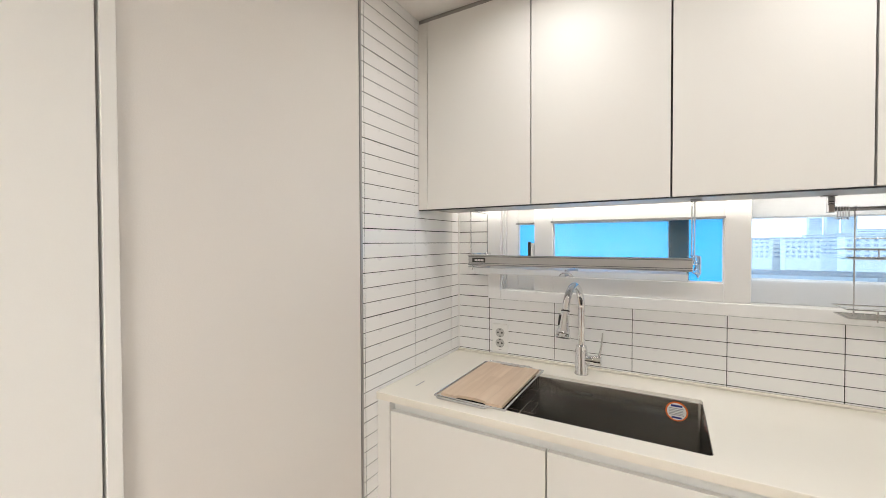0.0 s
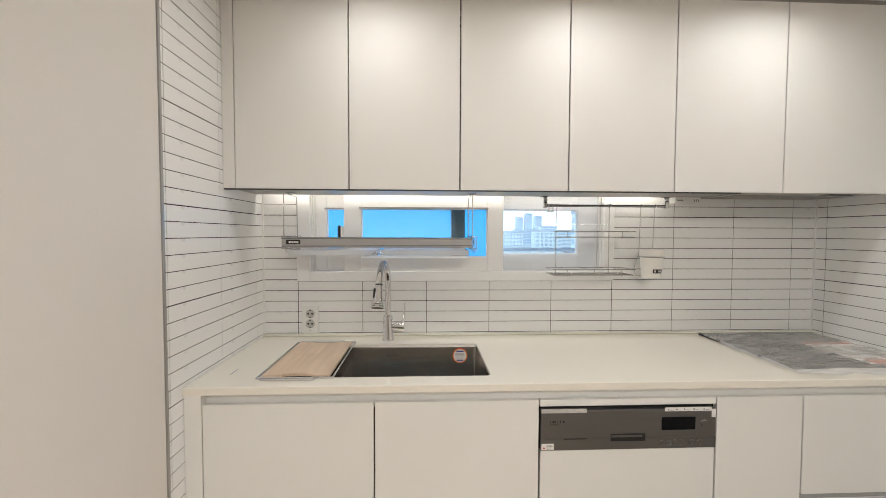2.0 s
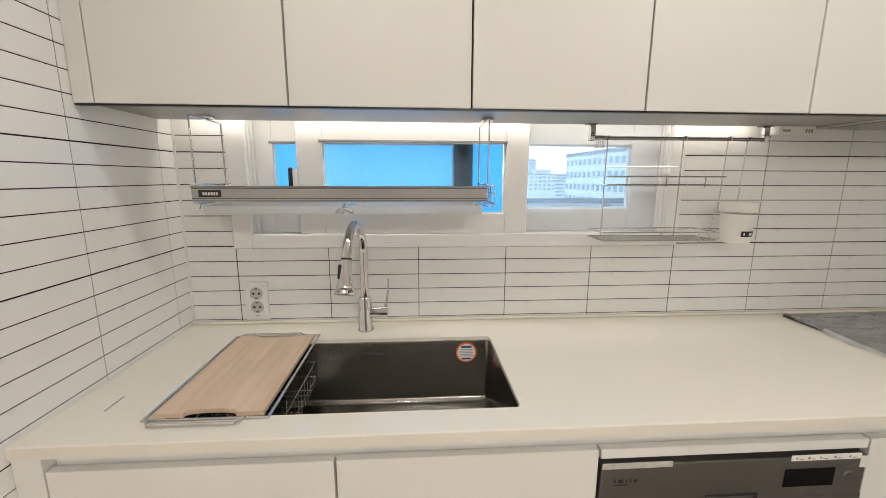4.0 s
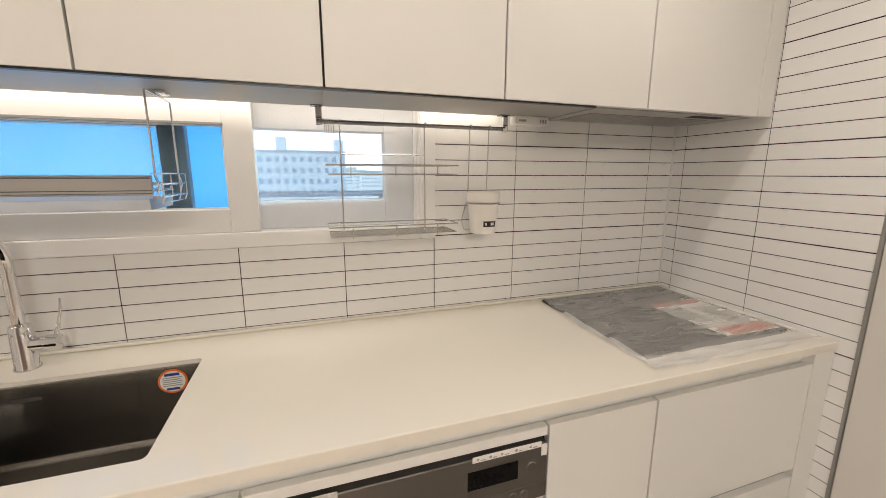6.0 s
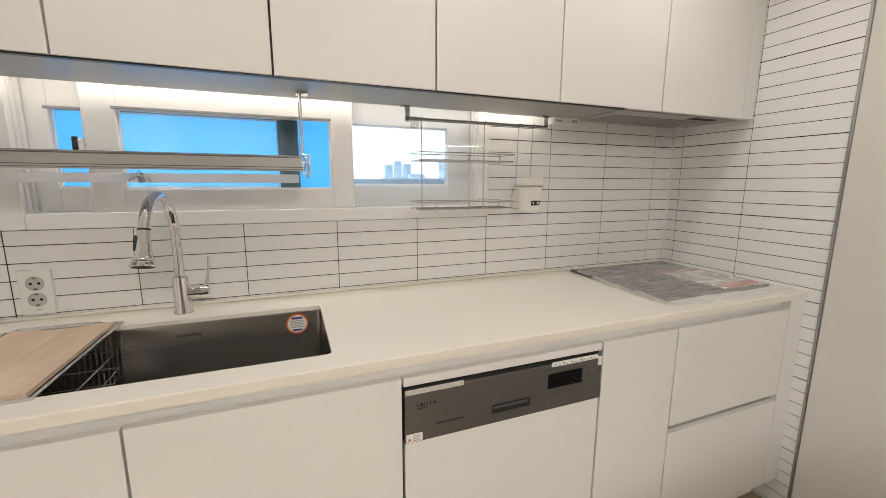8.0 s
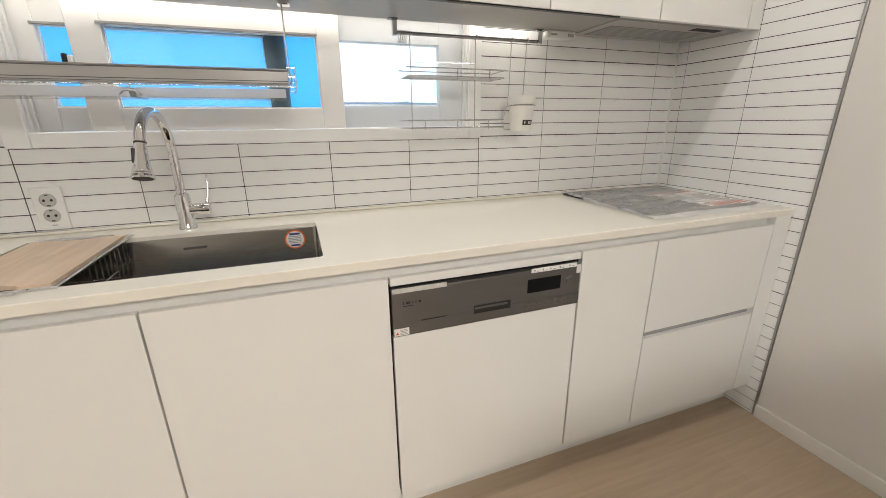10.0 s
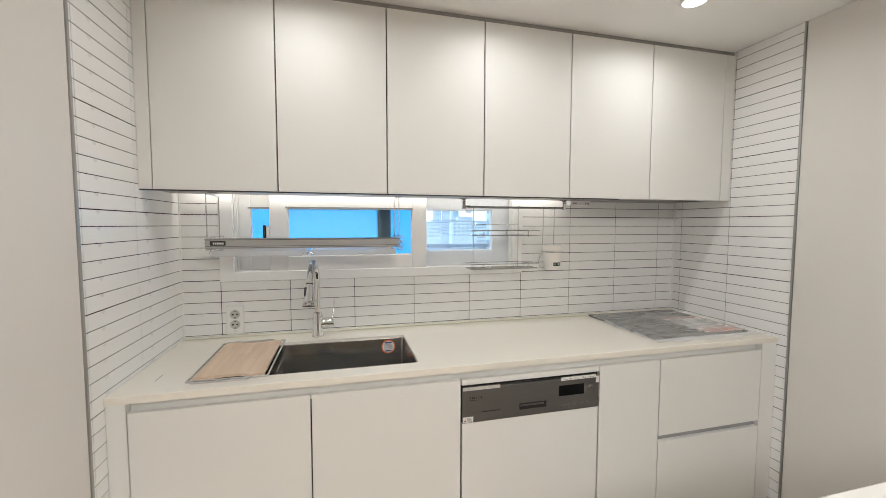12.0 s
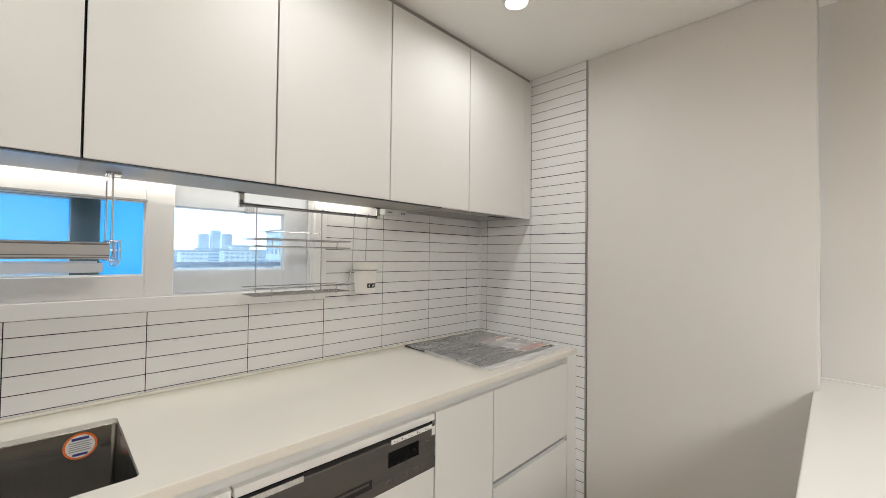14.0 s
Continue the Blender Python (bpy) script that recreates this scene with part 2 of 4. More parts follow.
M_LABEL = material("grey_mottled_label", (0.52, 0.51, 0.49), 0.6, vary=0.3, scale=40, grain=200)
M_GREYPRINT = material("grey_print", (0.33, 0.33, 0.34), 0.6)
M_RED = material("red_print", (0.60, 0.12, 0.07), 0.6)
M_SALMON = material("faded_red_print", (0.62, 0.24, 0.17), 0.5)
M_HOB = material("dark_glass_hob", (0.035, 0.036, 0.04), 0.12, vary=0.2, bump=0)
M_FILM = cloudy_film("plastic_film", (0.80, 0.79, 0.77), 0.27)
M_FILM_EDGE = cloudy_film("gathered_plastic_film", (0.85, 0.85, 0.85), 0.50)
M_HOOD = material("hood_grey", (0.42, 0.41, 0.395), 0.45, 0.2, vary=0.05)
M_FILTER = material("hood_filter_dark", (0.24, 0.235, 0.225), 0.5, 0.3, vary=0.1)
M_LAMP = glow("lamp_diffuser", (1.0, 0.95, 0.86), 6.0)
M_LED = glow("led_diffuser", (1.0, 0.94, 0.84), 3.0)
M_SKY = glow("hazy_sky", (0.90, 0.96, 1.0), 2.2)
# blue in this facade colour stands for the haze of distance
M_FACADE = material("haze_blue_facade", (0.55, 0.66, 0.78), 0.8, vary=0.1, scale=0.05, grain=1.0, bump=0, random_tint=0.4)
M_FACADE_PALE = material("pale_facade", (0.78, 0.82, 0.86), 0.8, vary=0.08, scale=0.05, grain=1.0, bump=0, random_tint=0.4)
M_RAIL = material("blue_grey_rail", (0.11, 0.24, 0.42), 0.5, vary=0.1)
# far panes are bluer than glass, with the haze in their colour
M_FARGLASS = material("haze_blue_window", (0.12, 0.28, 0.48), 0.2, vary=0.2, scale=0.3, bump=0)
M_ROOF = material("far_roof", (0.22, 0.30, 0.40), 0.8, vary=0.15, scale=0.1, grain=1.0, bump=0)
M_GROUND = material("far_ground", (0.16, 0.17, 0.17), 0.9, vary=0.25, scale=0.02, grain=0.5, bump=0)

# ---- mesh helpers ----


def finish(name, bm, mat, parent=None, label="", smooth=False):
    me = bpy.data.meshes.new(name)
    bm.normal_update()
    bm.to_mesh(me)
    bm.free()
    me.materials.append(mat)
    if smooth:
        me.polygons.foreach_set("use_smooth", [True] * len(me.polygons))
        me.set_sharp_from_angle(angle=radians(40))
    ob = new(name, me)
    if parent is not None:
        ob.parent = parent
        ob.matrix_parent_inverse = parent.matrix_world.inverted()
    if label:
        tagged(ob, label)
    return ob


part = finish


def thing(name, x, y, z, label, category, group="", kind=""):
    ob = new(name)
    ob.empty_display_size = 0.05
    ob.location = (x, y, z)
    ob.matrix_world = pose(x, y, z)
    return tagged(ob, label, category, group, kind)


def box(x0, x1, y0, y1, z0, z1, bevel=0.0, bm=None, seg=1):
    bm = bm or bmesh.new()
    made = bmesh.ops.create_cube(bm, size=1)["verts"]
    for v in made:
        v.co = Vector(((x0 + x1) / 2 + v.co.x * (x1 - x0), (y0 + y1) / 2 + v.co.y * (y1 - y0), (z0 + z1) / 2 + v.co.z * (z1 - z0)))
    if bevel:
        edges = list({e for v in made for e in v.link_edges})
        bmesh.ops.bevel(bm, geom=edges, offset=bevel, segments=seg, affect="EDGES", profile=0.5)
    return bm


def tube(points, r, seg=8, bm=None, closed=False):
    """A round bar along a line of points; r is one radius or one for each point."""
    bm = bm or bmesh.new()
    pts = [Vector(p) for p in points]
    n = len(pts)
    radii = r if isinstance(r, (list, tuple)) else [r] * n
    up, rings = None, []
    for i, p in enumerate(pts):
        a = pts[i - 1] if i or closed else p
        b = pts[(i + 1) % n] if i < n - 1 or closed else p
        d = (b - a).normalized()
        if up is None:
            up = d.orthogonal().normalized()
        up = (up - d * up.dot(d)).normalized()
        side = d.cross(up)
        rings.append([bm.verts.new(p + radii[i] * (math.cos(k * math.tau / seg) * up + math.sin(k * math.tau / seg) * side)) for k in range(seg)])
    for i in range(n if closed else n - 1):
        a, b = rings[i], rings[(i + 1) % n]
        for k in range(seg):
            bm.faces.new((a[k], a[(k + 1) % seg], b[(k + 1) % seg], b[k]))
    if not closed:
        bm.faces.new(rings[0][::-1])
        bm.faces.new(rings[-1])
    bmesh.ops.recalc_face_normals(bm, faces=bm.faces[:])
    return bm


def lathe(profile, seg=32, at=(0, 0, 0), bm=None, turn=None):
    """A turned shape; profile is a list of radius, height."""
    bm = bm or bmesh.new()
    m = Matrix.Translation(at) @ (turn or Matrix())
    rings = []
    for r, z in profile:
        if r < 1e-6:
            rings.append([bm.verts.new(m @ Vector((0, 0, z)))])
        else:
            rings.append([bm.verts.new(m @ Vector((r * math.cos(k * math.tau / seg), r * math.sin(k * math.tau / seg), z))) for k in range(seg)])
    for a, b in zip(rings, rings[1:]):
        for k in range(seg):
            if len(a) == 1 and len(b) == 1:
                continue
            if len(a) == 1:
                bm.faces.new((a[0], b[k], b[(k + 1) % seg]))
            elif len(b) == 1:
                bm.faces.new((a[k], a[(k + 1) % seg], b[0]))
            else:
                bm.faces.new((a[k], a[(k + 1) % seg], b[(k + 1) % seg], b[k]))
    bmesh.ops.recalc_face_normals(bm, faces=bm.faces[:])
    return bm


def arc(cx, cy, cz, r, a0, a1, n, u, v):
    """Points of an arc round a centre in the plane of u and v."""
    u, v, c = Vector(u), Vector(v), Vector((cx, cy, cz))
    return [c + r * (math.cos(radians(a0 + (a1 - a0) * i / n)) * u + math.sin(radians(a0 + (a1 - a0) * i / n)) * v) for i in range(n + 1)]


FACE_FRONT = Matrix.Rotation(radians(90), 4, "X")      # turned shapes that face -y


def structure(name, bm, mat, label, category):
    return tagged(finish(name, bm, mat), label, category, kind="structure")


# ---- the room ----
TRIM_L, TRIM_R = -0.719, -0.690
WIN_X0, WIN_X1, WIN_Z0, WIN_Z1 = 0.150, 1.703, 1.205, 1.72
bm = box(-0.75, 3.10, -8.35, -1.405, -0.12, 0.0)
box(XL - 0.2, XR + 0.2, -1.405, 0.25, -0.12, 0.0, bm=bm)
structure("floor", bm, M_FLOOR, "light oak laminate floor with a matt finish", "floor")
bm = box(-0.75, 3.10, -8.35, -1.405, CEILING, CEILING + 0.12)
box(XL - 0.2, XR + 0.2, -1.405, 0.25, CEILING, CEILING + 0.12, bm=bm)
structure("ceiling", bm, M_CEIL, "plain white papered ceiling", "ceiling")
bm = box(XL - 0.2, WIN_X0 + 0.02, 0.0016, 0.25, 0, CEILING)
box(WIN_X1 - 0.02, XR + 0.2, 0.0016, 0.25, 0, CEILING, bm=bm)
box(WIN_X0 + 0.02, WIN_X1 - 0.02, 0.0016, 0.25, 0, WIN_Z0 + 0.02, bm=bm)
box(WIN_X0 + 0.02, WIN_X1 - 0.02, 0.0016, 0.25, WIN_Z1 - 0.02, CEILING, bm=bm)
wall_back = structure("wall_back", bm, M_GROUT, "wall clad in long narrow white tiles with grey joints", "wall")
wall_left_tiled = structure("wall_left_tiled", box(XL - 0.2, XL - 0.0016, TRIM_L, 0.0015, 0, CEILING), M_GROUT, "side wall of narrow white tiles with grey joints", "wall")
wall_right_tiled = structure("wall_right_tiled", box(XR + 0.0016, XR + 0.2, TRIM_R, 0.0015, 0, CEILING), M_GROUT, "side wall of narrow white tiles with grey joints", "wall")
structure("wall_left", box(XL - 0.2, XL - 0.001, -1.405, TRIM_L - 0.004, 0, CEILING, 0.002), M_PAINT, "plain off-white papered wall", "wall")
structure("wall_right", box(XR + 0.001, XR + 0.2, -1.535, TRIM_R - 0.004, 0, CEILING, 0.004), M_PAINT, "plain off-white papered wall", "wall")
structure("wall_right_recess", box(2.99, 3.10, -8.2, -1.535, 0, CEILING), M_PAINT, "plain off-white papered wall behind the island", "wall")
# unseen walls, added to close the room and bounce the lamp light
structure("wall_south", box(-0.6, 3.10, -8.35, -8.2, 0, CEILING), M_PAINT, "unseen plain off-white wall, added to close the room", "wall")
structure("wall_west", box(-0.75, -0.6, -8.35, -1.405, 0, CEILING), M_PAINT, "unseen plain off-white wall, added behind the tall unit", "wall")
structure("wall_west_return", box(-0.6, XL - 0.2, -1.55, -1.405, 0, CEILING), M_PAINT, "unseen plain off-white wall return, added to close the corner", "wall")
structure("trim_left", box(XL - 0.008, XL + 0.004, TRIM_L - 0.005, TRIM_L + 0.004, 0, CEILING, 0.001), M_TRIM, "brushed steel edge trim at the end of the tiles", "trim")
structure("trim_right", box(XR - 0.004, XR + 0.008, TRIM_R - 0.005, TRIM_R + 0.004, 0, CEILING, 0.001), M_TRIM, "brushed steel edge trim at the end of the tiles", "trim")
structure("baseboard_right", box(XR - 0.010, XR + 0.001, -1.535, TRIM_R - 0.006, 0, 0.062, 0.002), M_SKIRT, "low white skirting board", "baseboard")
structure("baseboard_left", box(XL - 0.001, XL + 0.010, -1.40, TRIM_L - 0.006, 0, 0.062, 0.002), M_SKIRT, "low white skirting board", "baseboard")
for nm, cx in (("caulk_left", XL), ("caulk_right", XR)):
    structure(nm, box(cx - 0.005, cx + 0.005, -0.005, 0.005, 0.95, 1.61), M_CAULK, "thin white silicone seam in the tiled corner", "trim")

# tall unit that ends the plain wall
tall = thing("tall_cabinet", -0.29, -1.9, 0, "matte white full-height cabinet with a dark shadow gap", "cabinet")
part("side_panel", box(-0.59, 0.008, -1.4340, -1.4085, 0, CEILING - 0.002, 0.0015), M_CABINET, tall)
# near-black body, so the gap beside the door reads as shaded
part("body", box(-0.59, -0.02, -2.60, -1.4345, 0, CEILING - 0.002), M_SHADOWGAP, tall)
part("door", box(-0.018, 0.008, -2.01, -1.4400, 0.06, CEILING - 0.01, 0.0015), M_CABINET, tall)
part("door", box(-0.018, 0.008, -2.595, -2.016, 0.06, CEILING - 0.01, 0.0015), M_CABINET, tall)

# ---- recessed ceiling lights ----
for lx, ly, watts in DOWNLIGHTS:
    d = thing("ceiling_light", lx, ly, CEILING, "round recessed white ceiling downlight, switched on", "ceiling light", "ceiling downlights")
    part("ring", lathe([(0.043, -0.001), (0.044, -0.006), (0.056, -0.006), (0.058, 0.0)], 40, (lx, ly, CEILING)), M_WHITE, d, smooth=True)
    part("diffuser", lathe([(0.0, -0.0035), (0.043, -0.0035)], 40, (lx, ly, CEILING)), M_LAMP, d)

# fitting for the added panel lamp; no such light is known here
for lx, ly, watts in ADDED_PANELS:
    d = thing("added_panel", lx, ly, CEILING, "square white light panel, added out of view to light the room", "ceiling light", "ceiling panels")
    part("frame", box(lx - 0.53, lx + 0.53, ly - 0.53, ly + 0.53, CEILING - 0.065, CEILING - 0.0005, 0.008), M_WHITE, d)
    part("diffuser", box(lx - 0.515, lx + 0.515, ly - 0.515, ly + 0.515, CEILING - 0.071, CEILING - 0.0655, 0.002), M_LAMP, d)

# ---- wall cabinets ----
UB, UF = 1.612, -0.365
U_EDGES = [0.031, 0.467, 0.903, 1.340, 1.777, 2.237, 2.694]
for i in range(6):
    a, b = U_EDGES[i], U_EDGES[i + 1]
    c = thing("wall_cabinet", (a + b) / 2, -0.18, UB, "matte white wall cabinet with a plain handleless door", "cabinet", "wall cabinets above the worktop")
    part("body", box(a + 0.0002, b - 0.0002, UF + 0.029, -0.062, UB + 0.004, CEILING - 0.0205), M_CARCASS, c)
    # added strip: its dark colour draws the shade between and under the doors
    part("gap_shade", box(a + 0.0004, b - 0.0004, UF + 0.0193, UF + 0.0285, UB + 0.001, CEILING - 0.0205), M_SHADOWGAP, c, "dark strip standing in for the shade in the door gaps")
    part("door", box(a + 0.0026, b - 0.0026, UF, UF + 0.019, UB - 0.002, CEILING - 0.022, 0.0008), M_CABINET, c)
for nm, a, b in (("left", XL + 0.001, U_EDGES[0]), ("right", U_EDGES[6], XR - 0.001)):
    f = thing("filler_panel", (a + b) / 2, UF, UB, "narrow matte white filler panel beside the wall cabinets", "filler panel")
    part("panel", box(a, b - 0.001, UF, UF + 0.03, UB - 0.002, CEILING - 0.022, 0.001), M_CABINET, f)
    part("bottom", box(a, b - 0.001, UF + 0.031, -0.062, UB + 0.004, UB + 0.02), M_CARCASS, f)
# set-back strip whose grey stands for the shade in the gap above the doors
top_gap = finish("top_gap_strip", box(XL + 0.001, XR - 0.001, UF + 0.010, -0.001, CEILING - 0.0200, CEILING - 0.0005), M_CARCASS)
tagged(top_gap, "thin set-back strip, grey for the shaded gap between cabinets and ceiling", "trim", kind="structure")

profile = finish("bottom_profile", box(XL + 0.002, 2.06, UF + 0.003, UF + 0.0175, UB - 0.0065, UB - 0.0022), M_BLACK)
tagged(profile, "thin black profile under the wall cabinet doors", "trim", kind="structure")

# light strip in the gap behind the cabinets
strip = thing("led_strip", 0.985, -0.046, 1.66, "warm light strip behind the wall cabinets, switched on", "light strip")
part("channel", box(0.03, 1.94, -0.061, -0.031, 1.670, 1.682), M_ALU, strip)
part("diffuser", box(0.035, 1.935, -0.058, -0.034, 1.6665, 1.6695), M_LED, strip)

switch = thing("light_switch_box", 2.03, -0.06, 1.60, "small white switch box under the wall cabinet", "switch")
part("case", box(1.962, 2.088, -0.090, -0.045, 1.588, 1.6158, 0.003, seg=2), M_WHITE, switch)
part("label", box(1.972, 2.000, -0.0912, -0.0902, 1.597, 1.604), M_GREYPRINT, switch, "grey printed label")
for k in range(3):
    part("button", box(2.052 + k * 0.010, 2.058 + k * 0.010, -0.0920, -0.0902, 1.594, 1.606, 0.0005), M_EDGE, switch)

# range hood let into the cabinet bottom
hood = thing("range_hood", 2.40, -0.18, 1.60, "slim grey range hood under the wall cabinet", "range hood")
part("body", box(2.10, 2.69, -0.315, -0.035, 1.6122, 1.6158, 0.001), M_HOOD, hood)
for a, b in ((2.14, 2.38), (2.40, 2.64)):
    part("filter", box(a, b, -0.235, -0.075, 1.6108, 1.6121, 0.0005), M_FILTER, hood, "grey grease filter")
part("control_strip", box(2.50, 2.645, -0.300, -0.262, 1.6110, 1.6121, 0.0004), M_SHADOWGAP, hood, "dark slot for the controls")
for k in range(9):
    part("slat", box(2.15, 2.63, -0.230 + k * 0.017, -0.226 + k * 0.017, 1.6098, 1.6107), M_HOOD, hood)

# ---- base units ----
CT, CB, DF = 0.937, 0.911, -0.640
DOOR_TOP, DOOR_BOT = 0.878, 0.125


def base_unit(name, a, b, label, category, fronts, group="", top=0.855):
    c = thing(name, (a + b) / 2, -0.3, 0, label, category, group)
    part("body", box(a + 0.0005, b - 0.0005, DF + 0.026, -0.002, DOOR_BOT + 0.003, top), M_CARCASS, c)
    # added dark strip in place of the shade between the fronts
    part("gap_shade", box(a + 0.0008, b - 0.0008, DF + 0.0225, DF + 0.0255, DOOR_BOT + 0.003, 0.855), M_SHADOWGAP, c, "dark strip standing in for the shade in the door gaps")
    for nm, z0, z1 in fronts:
        part(nm, box(a + 0.0026, b - 0.0026, DF, DF + 0.020, z0, z1, 0.0008), M_CABINET, c)
    return c


base_unit("base_cabinet", 0.042, 0.598, "matte white base cabinet with a plain handleless door", "cabinet", [("door", DOOR_BOT, DOOR_TOP)], "base cabinets under the sink", 0.68)
base_unit("base_cabinet", 0.598, 1.152, "matte white base cabinet with a plain handleless door", "cabinet", [("door", DOOR_BOT, DOOR_TOP)], "base cabinets under the sink", 0.68)
base_unit("pullout_cabinet", 1.768, 2.081, "narrow matte white pull-out base cabinet", "cabinet", [("door", DOOR_BOT, DOOR_TOP)])
base_unit("drawer_unit", 2.081, 2.670, "matte white base unit with two deep drawers", "drawer unit", [("drawer_front", 0.528, DOOR_TOP), ("drawer_front", DOOR_BOT, 0.500)])
for a, b in ((XL + 0.001, 0.041), (2.671, XR - 0.001)):
    f = thing("filler_panel", (a + b) / 2, DF, 0, "narrow white filler panel beside the base units", "filler panel")
    part("panel", box(a, b, DF, -0.03, DOOR_BOT, CB - 0.0005, 0.001), M_CABINET, f)
rail = thing("handle_channel", 1.38, DF + 0.04, 0.86, "cream recessed handle channel under the worktop", "handle channel")
part("back", box(0.0425, 2.6695, DF + 0.028, DF + 0.040, 0.8555, CB - 0.0005), M_CABINET, rail)
part("lip", box(0.0425, 2.6695, DF + 0.022, DF + 0.0275, 0.8555, 0.868), M_CABINET, rail)
part("drawer_channel", box(2.083, 2.668, DF + 0.0205, DF + 0.0222, 0.480, 0.545), M_EDGE, rail)
kick = finish("toe_kick", box(XL + 0.002, XR - 0.002, -0.560, -0.545, 0.0, DOOR_BOT + 0.002), M_CABINET)
tagged(kick, "recessed white toe kick under the base units", "toe kick", kind="structure")

# worktop with the sink opening
def rounded_rect(x0, x1, y0, y1, r, z, n=5):
    pts = []
    for cx, cy, a in ((x1 - r, y1 - r, 0), (x0 + r, y1 - r, 90), (x0 + r, y0 + r, 180), (x1 - r, y0 + r, 270)):
        pts += [Vector((cx + r * math.cos(radians(a + 90 * k / n)), cy + r * math.sin(radians(a + 90 * k / n)), z)) for k in range(n + 1)]
    return pts


SX0, SX1, SY0, SY1 = 0.215, 0.998, -0.566, -0.164
bm = bmesh.new()
rings = {}
SLAB = CT - 0.012
for z in (SLAB, CT):
    outer_pts = [Vector((x, y, z)) for x, y in ((XL + 0.001, -0.645), (XR - 0.001, -0.645), (XR - 0.001, -0.001), (XL + 0.001, -0.001))]
    loops = []
    for pts in (outer_pts, rounded_rect(SX0, SX1, SY0, SY1, 0.012, z)):
        vs = [bm.verts.new(p) for p in pts]
        loops.append(vs)
    edges = [bm.edges.new((vs[k], vs[(k + 1) % len(vs)])) for vs in loops for k in range(len(vs))]
    bmesh.ops.triangle_fill(bm, use_beauty=True, edges=edges)
    rings[z] = loops
for a, b in zip(rings[SLAB], rings[CT]):
    for k in range(len(a)):
        bm.faces.new((a[k], a[(k + 1) % len(a)], b[(k + 1) % len(a)], b[k]))
bmesh.ops.recalc_face_normals(bm, faces=bm.faces[:])
front = [e for e in bm.edges if all(abs(v.co.y + 0.645) < 1e-4 and abs(v.co.z - CT) < 1e-4 for v in e.verts)]
bmesh.ops.bevel(bm, geom=front, offset=0.003, segments=3, affect="EDGES", profile=0.5)
worktop = thing("worktop", 1.37, -0.32, CB, "continuous cream stone worktop with a sink cut into it", "worktop")
part("slab", bm, M_TOP, worktop)
part("front_edge", box(XL + 0.001, XR - 0.001, -0.645, -0.622, CB, SLAB - 0.0001), M_TOP, worktop)
part("upstand", box(XL + 0.001, XR - 0.001, -0.018, -0.001, CT + 0.0005, CT + 0.010, 0.004, seg=3), M_TOP, worktop)
part("pencil_mark", box(0.078, 0.083, -0.53, -0.47, CT + 0.0002, CT + 0.0006), M_GREYPRINT, worktop)

# ---- sink ----
sink = thing("sink", 0.61, -0.365, 0.70, "undermounted rectangular brushed steel sink", "sink")


bm = bmesh.new()
levels = [(0.020, 0.014, SLAB - 0.0015), (0.001, 0.012, SLAB - 0.0015), (0.0, 0.012, SLAB - 0.004), (-0.004, 0.012, 0.735), (-0.010, 0.014, 0.722), (-0.022, 0.016, 0.716)]
rings = [[bm.verts.new(p) for p in rounded_rect(SX0 - g, SX1 + g, SY0 - g, SY1 + g, r, z)] for g, r, z in levels]
for a, b in zip(rings, rings[1:]):
    for k in range(len(a)):
        bm.faces.new((a[k], a[(k + 1) % len(a)], b[(k + 1) % len(a)], b[k]))
bm.faces.new(rings[-1])
bmesh.ops.recalc_face_normals(bm, faces=bm.faces[:])
part("basin", bm, M_SINK, sink, smooth=True)
part("drain", lathe([(0.0, 0.7165), (0.03, 0.7165), (0.034, 0.719), (0.055, 0.719), (0.058, 0.7165)], 32, (0.62, -0.36, 0)), M_CHROME, sink, "round chrome drain", smooth=True)
part("stamped_mark", box(0.585, 0.650, SY1 - 0.0035, SY1 - 0.0025, 0.884, 0.892), M_DW, sink)
sticker = thing("round_sticker", 0.925, SY1 - 0.003, 0.85, "round white sticker with orange ring on the sink wall", "sticker")
sx, sz = 0.924, 0.884
part("ring", lathe([(0.0, 0.0015), (0.034, 0.0015), (0.034, 0.0)], 36, (sx, SY1 - 0.0025, sz), turn=FACE_FRONT), M_ORANGE, sticker)
part("face", lathe([(0.0, 0.0022), (0.029, 0.0022), (0.029, 0.0016)], 36, (sx, SY1 - 0.0025, sz), turn=FACE_FRONT), M_PAPER, sticker)
part("cap", box(sx - 0.017, sx + 0.017, SY1 - 0.0056, SY1 - 0.0048, sz + 0.016, sz + 0.023), M_NAVY, sticker)
part("cap", box(sx - 0.015, sx + 0.015, SY1 - 0.0056, SY1 - 0.0048, sz - 0.024, sz - 0.018), M_NAVY, sticker)
for k in range(5):
    part("text_bar", box(sx - 0.022, sx + 0.022 - 0.004 * (k % 2), SY1 - 0.0056, SY1 - 0.0048, sz + 0.0095 - k * 0.0055, sz + 0.0115 - k * 0.0055), M_GREYPRINT, sticker)

# wire basket and cutting board over the sink
BX0, BX1, BY0, BY1 = 0.192, 0.449, -0.578, -0.138
basket = thing("sink_basket", 0.33, -0.36, 0.76, "stainless wire basket hanging in the sink", "wire basket")
part("rim", tube([(BX0, BY0, CT + 0.004), (BX1, BY0, CT + 0.004), (BX1, BY1, CT + 0.004), (BX0, BY1, CT + 0.004)], 0.0042, 8, closed=True), M_WIRE, basket)
